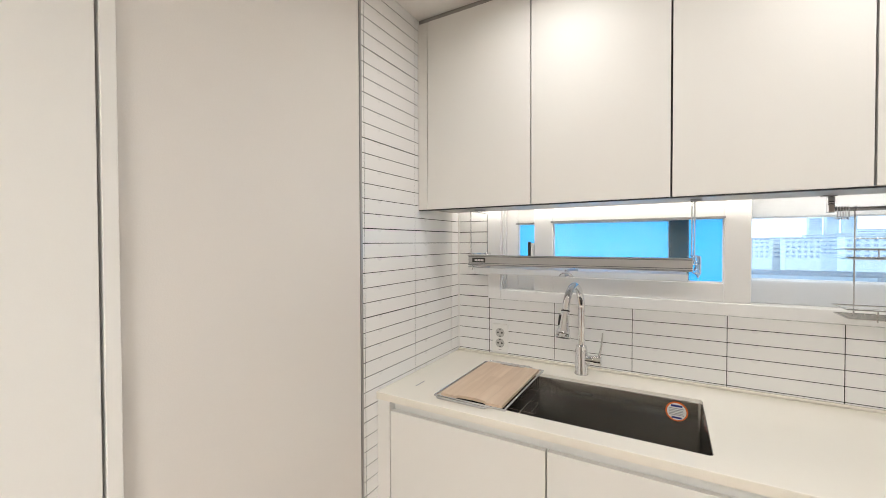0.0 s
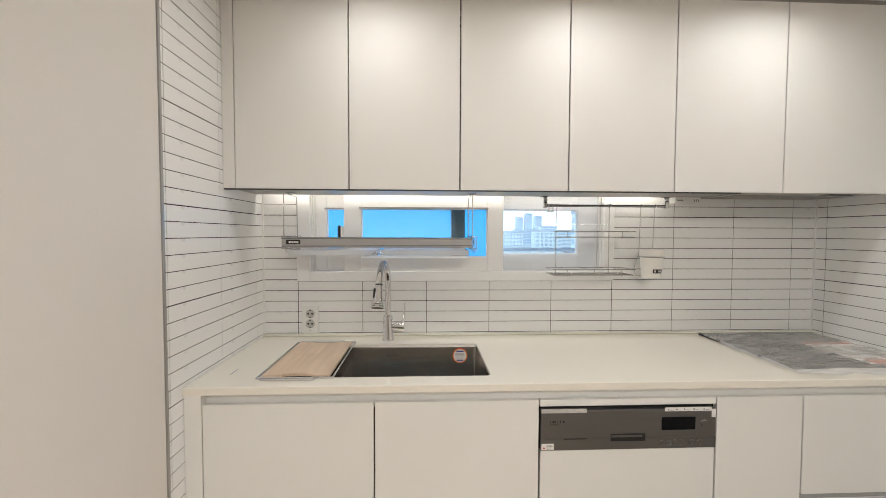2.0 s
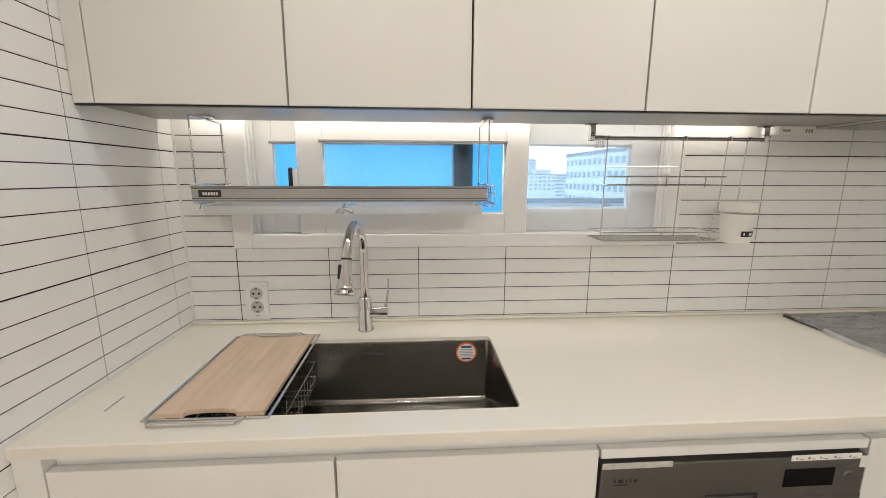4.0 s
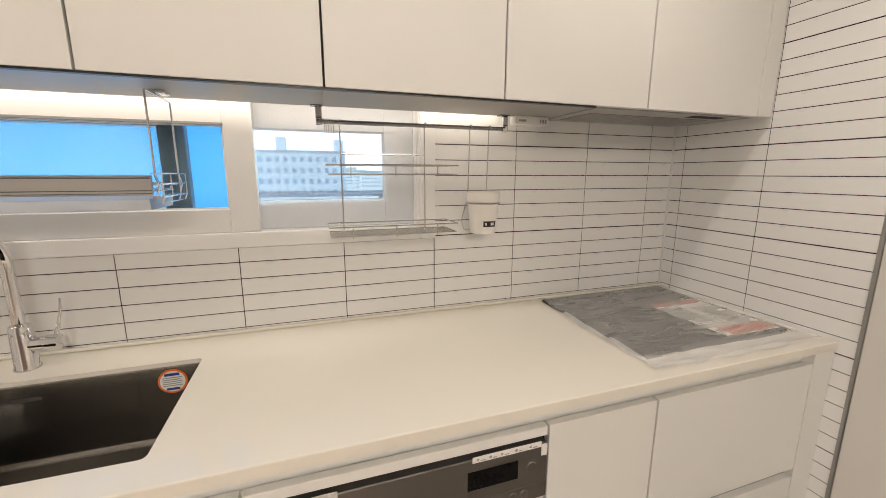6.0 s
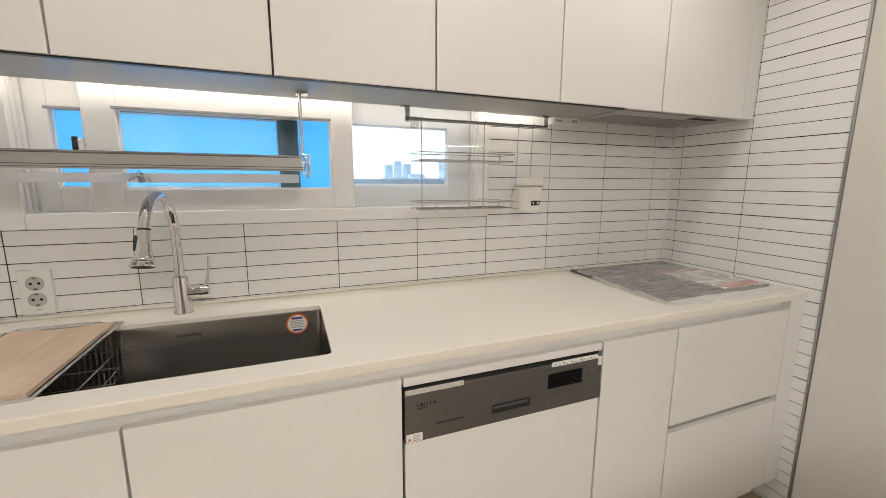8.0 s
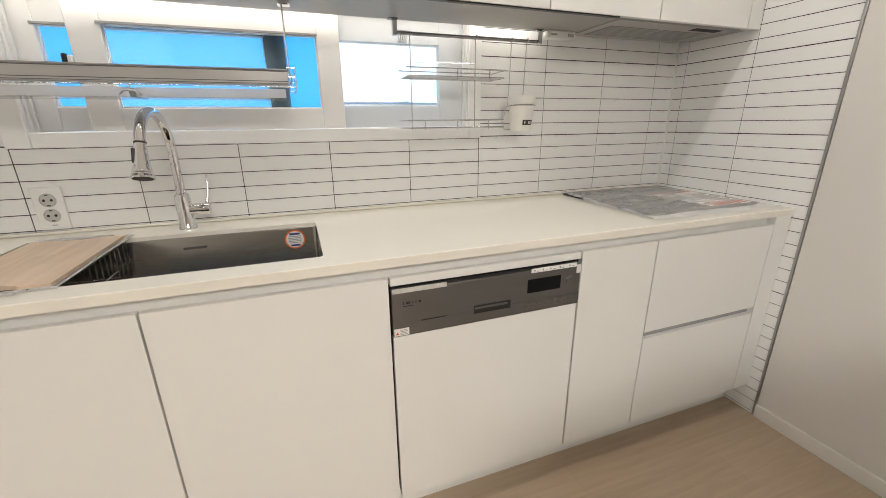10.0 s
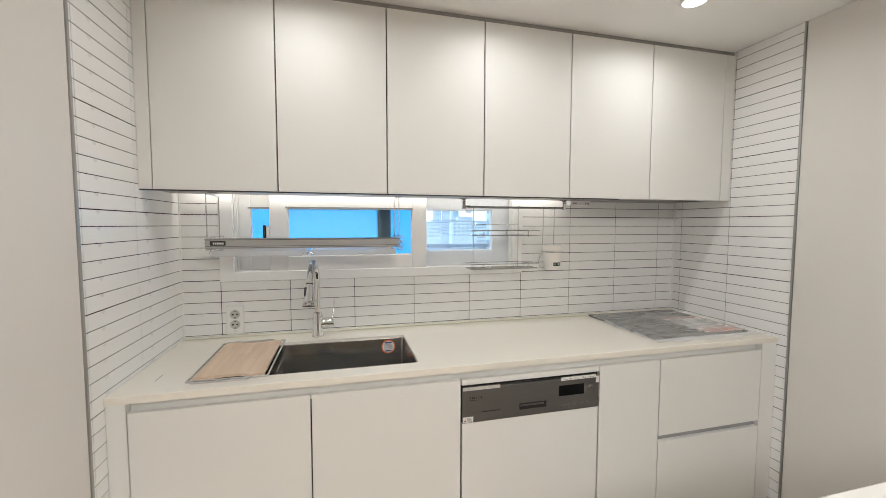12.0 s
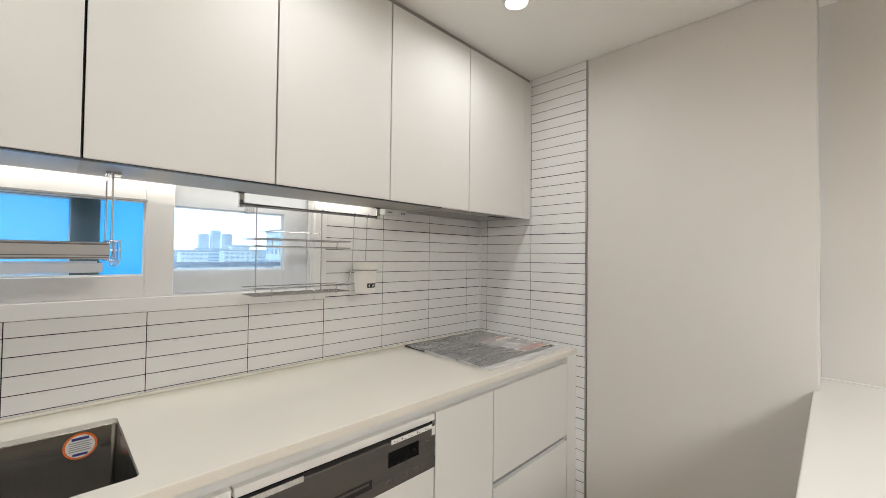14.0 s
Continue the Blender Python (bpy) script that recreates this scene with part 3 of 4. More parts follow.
for k in range(13):
    y = -0.545 + k * 0.030
    part("wire", tube([(BX1 - 0.004, y, CT + 0.004), (BX1 - 0.008, y, 0.80), (BX1 - 0.02, y, 0.775), (0.25, y, 0.775), (0.235, y, 0.80), (0.225, y, CT - 0.03)], 0.0017, 6), M_WIRE, basket)
for z in (0.82, 0.87):
    part("hoop", tube([(0.230, -0.548, z), (BX1 - 0.006, -0.548, z), (BX1 - 0.006, -0.182, z), (0.230, -0.182, z)], 0.0022, 6, closed=True), M_WIRE, basket)
board = thing("cutting_board", 0.32, -0.358, CT + 0.008, "light beech cutting board with grip notches over the sink", "cutting board")
outline = []
for x0, x1, y, s in ((BX0 + 0.016, BX1 - 0.014, BY0 + 0.013, 1), (BX1 - 0.014, BX0 + 0.016, BY1 - 0.012, -1)):
    mid = (x0 + x1) / 2
    half = 0.055
    outline.append((x0, y))
    outline += [(mid + s * half * math.cos(radians(180 - 180 * k / 12)), y + s * 0.016 * math.sin(radians(180 * k / 12)) ** 0.6) for k in range(13)]
    outline.append((x1, y))
bm = bmesh.new()
lower = [bm.verts.new((x, y, CT + 0.0006)) for x, y in outline]
upper = [bm.verts.new((x, y, CT + 0.0105)) for x, y in outline]
bm.faces.new(lower[::-1])
bm.faces.new(upper)
for k in range(len(lower)):
    j = (k + 1) % len(lower)
    bm.faces.new((lower[k], lower[j], upper[j], upper[k]))
bmesh.ops.recalc_face_normals(bm, faces=bm.faces[:])
part("plate", bm, M_BEECH, board)
for y, s in ((BY0, -1), (BY1, 1)):
    part("handle_wire", tube([(BX0 + 0.010, y + s * 0.003, CT + 0.004), (BX0 + 0.020, y + s * 0.018, CT + 0.005), (BX1 - 0.062, y + s * 0.018, CT + 0.005), (BX1 - 0.050, y + s * 0.003, CT + 0.007)], 0.0036, 8), M_WIRE, basket)

# ---- faucet ----
FX, FY = 0.592, -0.088
faucet = thing("kitchen_faucet", FX, FY, CT, "polished chrome gooseneck faucet with a pull-down spray", "faucet")
part("base", lathe([(0.0, 0.0), (0.027, 0.0), (0.027, 0.006), (0.0245, 0.010), (0.0235, 0.10), (0.0205, 0.115), (0.014, 0.120), (0.0, 0.120)], 32, (FX, FY, CT)), M_CHROME, faucet, smooth=True)
TX, TY = 0.572, -0.325          # spray head
away = Vector((TX - FX, TY - FY, 0))
span = away.length
away.normalize()
R = 0.1055
neck = [Vector((FX, FY, CT + 0.115)), Vector((FX, FY, 1.195))]
cx, cy = FX + away.x * R, FY + away.y * R
neck += arc(cx, cy, 1.199, R, 180, 15, 20, away, (0, 0, 1))
part("neck", tube(neck, 0.0135, 16), M_CHROME, faucet, smooth=True)
head_dir = (neck[-1] - neck[-2]).normalized()
p0 = neck[-1]
turn = head_dir.to_track_quat("Z", "Y").to_matrix().to_4x4()
part("collar", lathe([(0.0136, 0.0), (0.0150, 0.0), (0.0150, 0.005), (0.0136, 0.005)], 24, p0, turn=turn), M_BLACK, faucet, smooth=True)
spray = part("spray_head", lathe([(0.0, 0.005), (0.0145, 0.005), (0.0155, 0.03), (0.0180, 0.055), (0.0215, 0.072), (0.0240, 0.080), (0.0232, 0.082), (0.0258, 0.086), (0.0250, 0.088), (0.0285, 0.095), (0.0275, 0.099), (0.0, 0.099)], 28, p0, turn=turn), M_CHROME, faucet, smooth=True)
part("nozzle", lathe([(0.0, 0.0998), (0.0235, 0.0998), (0.0245, 0.0992)], 24, p0, turn=turn), M_RUBBER, spray, "dark rubber nozzle")
part("button", box(-0.007, 0.007, -0.021, -0.013, 0.018, 0.058, 0.003, seg=2), M_RUBBER, spray, "black spray button").matrix_world = Matrix.Translation(p0) @ turn @ Matrix.Rotation(radians(250), 4, "Z")
part("lever_hub", tube([(FX + 0.015, FY, 1.000), (FX + 0.048, FY, 1.000), (FX + 0.049, FY, 1.000), (FX + 0.074, FY, 1.000), (FX + 0.076, FY, 1.000)], [0.0175, 0.0175, 0.020, 0.020, 0.017], 20), M_CHROME, faucet, smooth=True)
part("lever", tube([(FX + 0.066, FY + 0.002, 1.010), (FX + 0.072, FY + 0.008, 1.04), (FX + 0.076, FY + 0.018, 1.075), (FX + 0.077, FY + 0.024, 1.108)], [0.0065, 0.0045, 0.0035, 0.003], 12), M_CHROME, faucet, smooth=True)

# ---- dishwasher ----
dw = thing("dishwasher", 1.455, -0.33, 0, "built-in dishwasher with grey control panel and white door", "dishwasher")
part("body", box(1.157, 1.763, DF + 0.022, -0.03, DOOR_BOT + 0.003, 0.850), M_BLACK, dw)
part("door", box(1.156, 1.764, DF, DF + 0.020, DOOR_BOT, 0.703, 0.0012), M_CABINET, dw)
part("top_strip", box(1.1545, 1.7655, DF, DF + 0.020, 0.8555, DOOR_TOP, 0.0012), M_CABINET, dw, "white strip above the control panel")
panel = part("control_panel", box(1.156, 1.764, DF - 0.004, DF + 0.021, 0.7055, 0.842, 0.002), M_DW, dw, "dark grey brushed control panel")
PF = DF - 0.004
part("lower_band", box(1.156, 1.764, PF - 0.0015, PF - 0.0002, 0.7065, 0.744, 0.0004), M_DW, panel)
part("handle_recess", box(1.396, 1.516, PF - 0.0030, PF - 0.0002, 0.734, 0.760, 0.001), M_BLACK, panel, "black handle recess")
part("handle_scoop", box(1.397, 1.504, PF - 0.0042, PF - 0.0032, 0.7490, 0.7560, 0.0004), M_DW, panel)
part("slot", box(1.235, 1.312, PF - 0.0022, PF - 0.0002, 0.7435, 0.7460), M_BLACK, panel)
part("display", box(1.573, 1.691, PF - 0.0012, PF - 0.0002, 0.770, 0.814), M_DISPLAY, panel, "black display window")
part("knob", lathe([(0.0, 0.004), (0.011, 0.004), (0.0125, 0.001), (0.016, 0.001), (0.0165, 0.0)], 28, (1.724, PF, 0.791), turn=FACE_FRONT), M_DW, panel, smooth=True)
for bx in (1.575, 1.597, 1.619, 1.641, 1.680, 1.708):
    part("button", lathe([(0.0, 0.0032), (0.0075, 0.0032), (0.0085, 0.002), (0.0095, 0.0028), (0.0105, 0.0015)], 20, (bx, PF, 0.7265), turn=FACE_FRONT), M_DW, panel, smooth=True)
for k, w in enumerate((0.003, 0.009, 0.003, 0.003, 0.003, 0.008)):
    x = 1.186 + k * 0.0088
    part("logo_bar", box(x, x + w * 0.8, PF - 0.0008, PF - 0.0002, 0.800, 0.809 - 0.002 * (k % 2)), M_BLACK, panel)
part("logo_text", box(1.186, 1.215, PF - 0.0008, PF - 0.0002, 0.7935, 0.7955), M_BLACK, panel)
sheet = part("warning_label", box(1.158, 1.200, PF - 0.0022, PF - 0.0016, 0.7085, 0.7305), M_PAPER, panel, "white warning label")
part("triangle", lathe([(0.0, 0.0006), (0.0055, 0.0006), (0.0055, 0.0)], 3, (1.1665, PF - 0.0022, 0.7155), turn=FACE_FRONT @ Matrix.Rotation(radians(90), 4, "Z")), M_RED, sheet)
for k in range(4):
    part("text_bar", box(1.175, 1.196 - 0.003 * (k % 2), PF - 0.0028, PF - 0.0022, 0.7115 + k * 0.0045, 0.7130 + k * 0.0045), M_GREYPRINT, sheet)
for a, b, marks in ((1.157, 1.312, ()), (1.583, 1.747, (0.012, 0.041, 0.068, 0.102, 0.137))):
    tag = part("paper_strip", box(a, b, PF - 0.0014, PF - 0.0002, 0.8345, 0.8482), M_PAPER if marks else M_LABEL, panel, "white paper label strip")
    for k, mx in enumerate(marks):
        part("print", lathe([(0.0, 0.0004), (0.0042, 0.0004), (0.0042, 0.0)], 3 + k % 2, (a + mx, PF - 0.0014, 0.841), turn=FACE_FRONT @ Matrix.Rotation(radians(30 + 40 * k), 4, "Z")), M_GREYPRINT, tag)
        part("print", box(a + mx + 0.006, a + mx + 0.017 - 0.003 * (k % 2), PF - 0.0019, PF - 0.0014, 0.8375, 0.8392), M_GREYPRINT, tag)
part("corner_label", box(1.748, 1.763, PF - 0.0014, PF - 0.0002, 0.812, 0.840), M_PAPER, panel)

# ---- hob in its film ----
hob = thing("cooktop", 2.41, -0.30, CT, "dark glass cooktop still wrapped in clear plastic film", "cooktop")
part("glass", box(2.125, 2.70, -0.545, -0.045, CT + 0.0006, CT + 0.010, 0.003, seg=2), M_HOB, hob)
for kx, ky in ((2.28, -0.10), (2.36, -0.095), (2.44, -0.09)):
    part("dot", lathe([(0.0, 0.0008), (0.006, 0.0008), (0.006, 0.0)], 12, (kx, ky, CT + 0.0158)), M_BLACK, hob)
bm = bmesh.new()
NX, NY = 60, 56
grid = []
for i in range(NX + 1):
    row = []
    for j in range(NY + 1):
        u, v = i / NX, j / NY
        wob = 0.012 * noise.noise(Vector((u * 7, v * 7, 3.1)))
        x = 2.092 + 0.030 * v + u * (2.738 - 2.092 - 0.030 * v) + wob * (1 if u in (0, 1) else 0.3)
        y = -0.612 + v * 0.592 + 0.014 * noise.noise(Vector((u * 6, v * 6, 9.7))) * (1 if v in (0, 1) else 0.3)
        inside = min(1, max(0, min(x - 2.110, 2.715 - x, y + 0.566, -0.030 - y) / 0.016))
        fold = abs(noise.noise(Vector((x * 5 + y * 3, y * 16 - x * 5, 0.4)))) * 0.005 + abs(noise.noise(Vector((x * 24, y * 30, 5.0)))) * 0.0012
        rim = 0.010 * max(0, 1 - abs(min(x - 2.092 - 0.030 * v, y + 0.612) - 0.006) / 0.012)
        z = CT + 0.0018 + 0.0115 * inside + fold * (0.10 + 0.90 * (1 - inside)) + rim * (0.6 + 0.8 * abs(noise.noise(Vector((x * 12, y * 12, 2)))))
        row.append(bm.verts.new((x, y, z)))
    grid.append(row)
for i in range(NX):
    for j in range(NY):
        f = bm.faces.new((grid[i][j], grid[i + 1][j], grid[i + 1][j + 1], grid[i][j + 1]))
        c = f.calc_center_median()
        f.material_index = 0 if 2.118 < c.x < 2.708 and -0.560 < c.y < -0.036 else 1
film = part("plastic_film", bm, M_FILM, hob, "wrinkled clear plastic film", smooth=True)
film.data.materials.append(M_FILM_EDGE)
leaflet = thing("leaflet", 2.58, -0.37, CT + 0.016, "printed leaflet in white and faded red on the cooktop", "leaflet")
part("sheet", box(2.462, 2.690, -0.530, -0.225, CT + 0.0102, CT + 0.0107), M_PAPER, leaflet)
for x0, x1, y0, y1, mt in ((2.465, 2.56, -0.262, -0.230, M_SALMON), (2.58, 2.685, -0.262, -0.232, M_SALMON), (2.475, 2.55, -0.42, -0.285, M_LABEL), (2.49, 2.68, -0.525, -0.47, M_SALMON), (2.585, 2.655, -0.45, -0.30, M_LABEL)):
    part("print", box(x0, x1, y0, y1, CT + 0.0108, CT + 0.0111), mt, leaflet)

# ---- outlet ----
outlet = thing("wall_outlet", 0.209, -0.004, 0.95, "white double wall outlet with round sockets", "wall outlet")
part("plate", box(0.169, 0.248, -0.011, 0.0005, 0.952, 1.088, 0.003, seg=2), M_WHITE, outlet)
for z in (1.047, 0.998):
    s = part("socket", lathe([(0.0, 0.0006), (0.0185, 0.0006), (0.0190, 0.0022), (0.0212, 0.0022), (0.0220, 0.0)], 32, (0.209, -0.0108, z), turn=FACE_FRONT), M_SOCKET, outlet, smooth=True)
    for dx in (-0.0095, 0.0095):
        part("pin_hole", lathe([(0.0, 0.0), (0.0042, 0.0), (0.0042, -0.003)], 12, (0.209 + dx, -0.0120, z), turn=FACE_FRONT), M_BLACK, s)
    for dz in (-0.0165, 0.0165):
        part("earth_clip", box(0.2050, 0.2130, -0.0132, -0.0110, z + dz - 0.0022, z + dz + 0.0022), M_GASKET, s)
part("name_mark", box(0.202, 0.216, -0.0118, -0.0112, 0.966, 0.9685), M_EDGE, outlet)

# ---- window ----
ST = 0.066
window = tagged(thing("window_1", 0.93, 0.0, WIN_Z0, "white uPVC sliding window with blue frosted and clear panes", "window"), kind="structure")
fr = part("casing", box(WIN_X0 - 0.002, WIN_X0 + 0.062, -0.012, 0.20, WIN_Z0, WIN_Z1, 0.003), M_UPVC, window)
part("casing", box(WIN_X1 - 0.051, WIN_X1 + 0.002, -0.012, 0.20, WIN_Z0, WIN_Z1, 0.003), M_UPVC, window)
part("casing", box(WIN_X0 + 0.0625, WIN_X1 - 0.0515, -0.012, 0.20, WIN_Z0, WIN_Z0 + 0.047, 0.003), M_UPVC, window)
part("casing", box(WIN_X0 + 0.0625, WIN_X1 - 0.0515, -0.012, 0.20, WIN_Z1 - 0.02, WIN_Z1, 0.003), M_UPVC, window)


def sash(name, x0, x1, y0, y1, px0, px1, pz0, pz1, pane_mat, label):
    s = part(name, box(x0, px0, y0, y1, WIN_Z0 + 0.048, WIN_Z1 - 0.021, 0.002), M_UPVC, window, label)
    part("stile", box(px1, x1, y0, y1, WIN_Z0 + 0.048, WIN_Z1 - 0.021, 0.002), M_UPVC, s)
    part("rail", box(px0, px1, y0, y1, WIN_Z0 + 0.048, pz0, 0.002), M_UPVC, s)
    part("rail", box(px0, px1, y0, y1, pz1, WIN_Z1 - 0.021, 0.002), M_UPVC, s)
    if name != "side_sash":
        part("cap_strip", box(px0 - 0.010, px1 + 0.004, y0 - 0.004, y0 - 0.0002, pz1 - 0.002, pz1 + 0.006, 0.001), M_EDGE, s, "thin grey strip above the pane")
    g = 0.004
    bm = box(px0, px0 + g, y0 + 0.012, y0 + 0.020, pz0, pz1)
    box(px1 - g, px1, y0 + 0.012, y0 + 0.020, pz0, pz1, bm=bm)
    box(px0 + g, px1 - g, y0 + 0.012, y0 + 0.020, pz0, pz0 + g, bm=bm)
    box(px0 + g, px1 - g, y0 + 0.012, y0 + 0.020, pz1 - g, pz1, bm=bm)
    part("gasket", bm, M_UPVC, s)
    pane = part("pane", box(px0, px1, y0 + 0.021, y0 + 0.025, pz0, pz1), pane_mat, s)
    pane.visible_shadow = False
    return s


for d, y in ((0.010, 0.006), (0.020, 0.026)):
    bx0, bx1, bz0 = WIN_X0 + 0.0625, WIN_X1 - 0.0515, WIN_Z0 + 0.0475
    part("bead", box(bx0, bx0 + d * 0.6, y, y + 0.014, bz0, WIN_Z1 - 0.0205, 0.001), M_UPVC, window)
    part("bead", box(bx1 - d * 0.6, bx1, y, y + 0.014, bz0, WIN_Z1 - 0.0205, 0.001), M_UPVC, window)
PZ0, PZ1 = 1.322, 1.560
sash("inner_sash", 0.372, 1.150, -0.006, 0.030, 0.456, 1.071, PZ0, PZ1, M_PANE, "white sliding sash with one wide pane")
rear = sash("rear_sash", 0.214, 0.965, 0.045, 0.080, 0.278, 0.898, PZ0 + 0.004, PZ1 - 0.002, M_PANE, "white sliding sash behind the first")
# the right stile swaps white for the dark tone of a backlit frame
for child in rear.children:
    if child.name.startswith("stile"):
        child.data.materials[0] = M_STILE_SHADE
        tagged(child, "meeting stile coloured dark grey-green for its backlit side")
sash("side_sash", 1.095, 1.650, 0.045, 0.080, 1.125, 1.541, PZ0 + 0.014, PZ1 - 0.001, M_HAZE_PANE, "white fixed sash with a clear pane")
outer = part("frosted_pane", box(0.214, 1.094, 0.150, 0.156, WIN_Z0 + 0.048, WIN_Z1 - 0.021), M_FROST, window, "blue frosted outer pane")
outer.visible_shadow = False
part("latch_body", box(0.356, 0.3715, -0.010, 0.012, 1.400, 1.470, 0.005, seg=2), M_WHITE, window, "white latch body")
screen = part("insect_screen", box(1.1515, 1.6495, 0.034, 0.0346, WIN_Z0 + 0.048, WIN_Z1 - 0.021), M_SCREEN, window, "fine pale insect screen")
screen.visible_shadow = False
latch = part("latch", box(0.341, 0.3555, -0.008, 0.010, 1.405, 1.476, 0.006, seg=2), M_BLACK, window, "black window latch")
part("latch", box(0.905, 0.94, 0.082, 0.110, 1.40, 1.47, 0.008, seg=2), M_BLACK, window, "black window latch")

# ---- dish rack ----
RX0, RX1, RY0, RY1, RZ = 0.166, 0.965, -0.250, -0.075, 1.3985
rack = thing("dish_rack", 0.566, -0.16, RZ - 0.03, "hanging dish rack with aluminium front and translucent tray", "dish rack")
part("front_bar", box(RX0, RX1, RY0 - 0.010, RY0 + 0.004, RZ - 0.022, RZ + 0.022, 0.003, seg=2), M_ALU, rack)
for z0, z1 in ((0.0145, 0.0165), (-0.0125, -0.0105), (-0.0185, -0.0170)):
    part("bar_groove", box(RX0 + 0.001, RX1 - 0.001, RY0 - 0.0106, RY0 - 0.0101, RZ + z0, RZ + z1), M_GASKET, rack)
part("bar_lip", box(RX0, RX1, RY0 - 0.016, RY0 - 0.0107, RZ + 0.0175, RZ + 0.0215, 0.0015), M_ALU, rack)
badge = part("badge", box(RX0 + 0.020, RX0 + 0.078, RY0 - 0.0125, RY0 - 0.0102, RZ - 0.008, RZ + 0.011), M_BLACK, rack, "black name badge")
for k in range(6):
    part("badge_print", box(RX0 + 0.031 + k * 0.007, RX0 + 0.036 + k * 0.007, RY0 - 0.0132, RY0 - 0.0126, RZ - 0.003, RZ + 0.005), M_PAPER, badge)
part("back_bar", tube([(RX0, RY1, RZ), (RX1, RY1, RZ)], 0.003, 8), M_WIRE, rack)
for k in range(27):
    x = RX0 + 0.012 + k * (RX1 - RX0 - 0.024) / 26
    part("cross_wire", tube([(x, RY0 + 0.004, RZ - 0.012), (x, RY1 - 0.02, RZ - 0.012), (x, RY1, RZ)], 0.0013, 6), M_WIRE, rack)
for y in (-0.20, -0.15, -0.10):
    part("long_wire", tube([(RX0, y, RZ - 0.014), (RX1, y, RZ - 0.014)], 0.0015, 6), M_WIRE, rack)
for a, b in ((RX0 + 0.020, 0.560), (0.575, RX1 - 0.012)):
    bm = bmesh.new()
    prof = [(RY0 + 0.004, RZ - 0.032), (RY0 + 0.010, RZ - 0.056), (RY1 - 0.012, RZ - 0.056), (RY1 - 0.004, RZ - 0.030)]
    outer_ring = [[bm.verts.new((x, y, z)) for y, z in prof] for x in (a, a + 0.004, b - 0.004, b)]
    for r0, r1 in zip(outer_ring, outer_ring[1:]):
        for k in range(3):
            bm.faces.new((r0[k], r0[k + 1], r1[k + 1], r1[k]))
    bm.faces.new(outer_ring[0])
    bm.faces.new(outer_ring[-1][::-1])
    bmesh.ops.recalc_face_normals(bm, faces=bm.faces[:])
    bmesh.ops.solidify(bm, geom=bm.faces[:], thickness=0.0016)
    part("drip_tray", bm, M_TRAY, rack, "white translucent drip tray")
part("tray_clip", tube(arc(0.566, RY0 - 0.002, RZ - 0.054, 0.024, 180, 0, 10, (1, 0, 0), (0, 0, 0.6)), 0.0024, 6), M_WIRE, rack)
part("tray_clip", tube([(0.566, RY0, RZ - 0.024), (0.566, RY0 - 0.002, RZ - 0.039)], 0.002, 6), M_WIRE, rack)
for x in (RX0 + 0.004, RX1 + 0.004):
    for y in (RY0 + 0.008, RY1 + 0.006):
        part("hanger", tube([(x, y, 1.604), (x, y, RZ + 0.02), (x + 0.006, y, RZ), (x, y, RZ - 0.02)], 0.0024, 8), M_WIRE, rack)
    part("hanger_top", tube([(x, RY0 + 0.008, 1.604), (x, RY1 + 0.006, 1.604)], 0.0024, 8), M_WIRE, rack)
    part("mount", box(x - 0.010, x + 0.024, -0.185, -0.145, 1.6065, 1.6158, 0.002), M_CHROME, rack)
    for dz in (0.026, 0.002, -0.026):
        part("end_loop", tube([(x - 0.004, RY0 - 0.006, RZ + dz), (x + 0.016, RY0 - 0.006, RZ + dz), (x + 0.016, RY1, RZ + dz), (x - 0.004, RY1, RZ + dz)], 0.0019, 6, closed=True), M_WIRE, rack)
    for y in (RY0 - 0.006, RY0 + 0.055, RY1 - 0.055, RY1):
        part("end_post", tube([(x + 0.0165, y, RZ + 0.026), (x + 0.0165, y, RZ - 0.026), (x + 0.010, y + 0.004, RZ - 0.040)], 0.0016, 6), M_WIRE, rack)
    part("end_foot", tube([(x + 0.010, RY0 + 0.02, RZ - 0.040), (x + 0.010, RY1 - 0.02, RZ - 0.040)], 0.0018, 6), M_WIRE, rack)

# ---- hook rail with basket and cup ----
HX0, HX1, HY, HZ = 1.334, 1.925, -0.078, 1.572
hook_rail = thing("hook_rail", 1.63, HY, HZ, "dark chrome hook rail under the wall cabinets", "hook rail")
part("rod", tube([(HX0 - 0.004, HY, HZ), (HX1 + 0.004, HY, HZ)], 0.0062, 14), M_ROD, hook_rail, smooth=True)
for x in (HX0, HX1):
    part("bracket", box(x - 0.009, x + 0.009, HY - 0.009, HY + 0.009, HZ - 0.010, 1.612, 0.003, seg=2), M_CHROME, hook_rail)
    part("flange", box(x - 0.022, x + 0.012, HY - 0.014, HY + 0.014, 1.6122, 1.6158, 0.001), M_ROD, hook_rail)
for k in range(5):
    x = 1.347 + k * 0.0065
    h = thing("s_hook", x, HY, HZ - 0.03, "small steel hook hanging on the rail", "hook", "hooks on the rail")
    part("hook", tube(arc(x, HY, HZ, 0.0082, -20, 190, 10, (0, 1, 0), (0, 0, 1)) + [Vector((x, HY - 0.008, HZ - 0.022))] + arc(x, HY - 0.001, HZ - 0.024, 0.0075, 180, 340, 6, (0, 1, 0), (0, 0, 1)), 0.0016, 6), M_WIRE, h)

shelf = thing("wire_shelf", 1.55, -0.09, 1.25, "two-tier stainless wire shelf hanging on the rail", "wire shelf")
SHX0, SHX1, SHY0, SHY1 = 1.347, 1.718, -0.180, -0.068
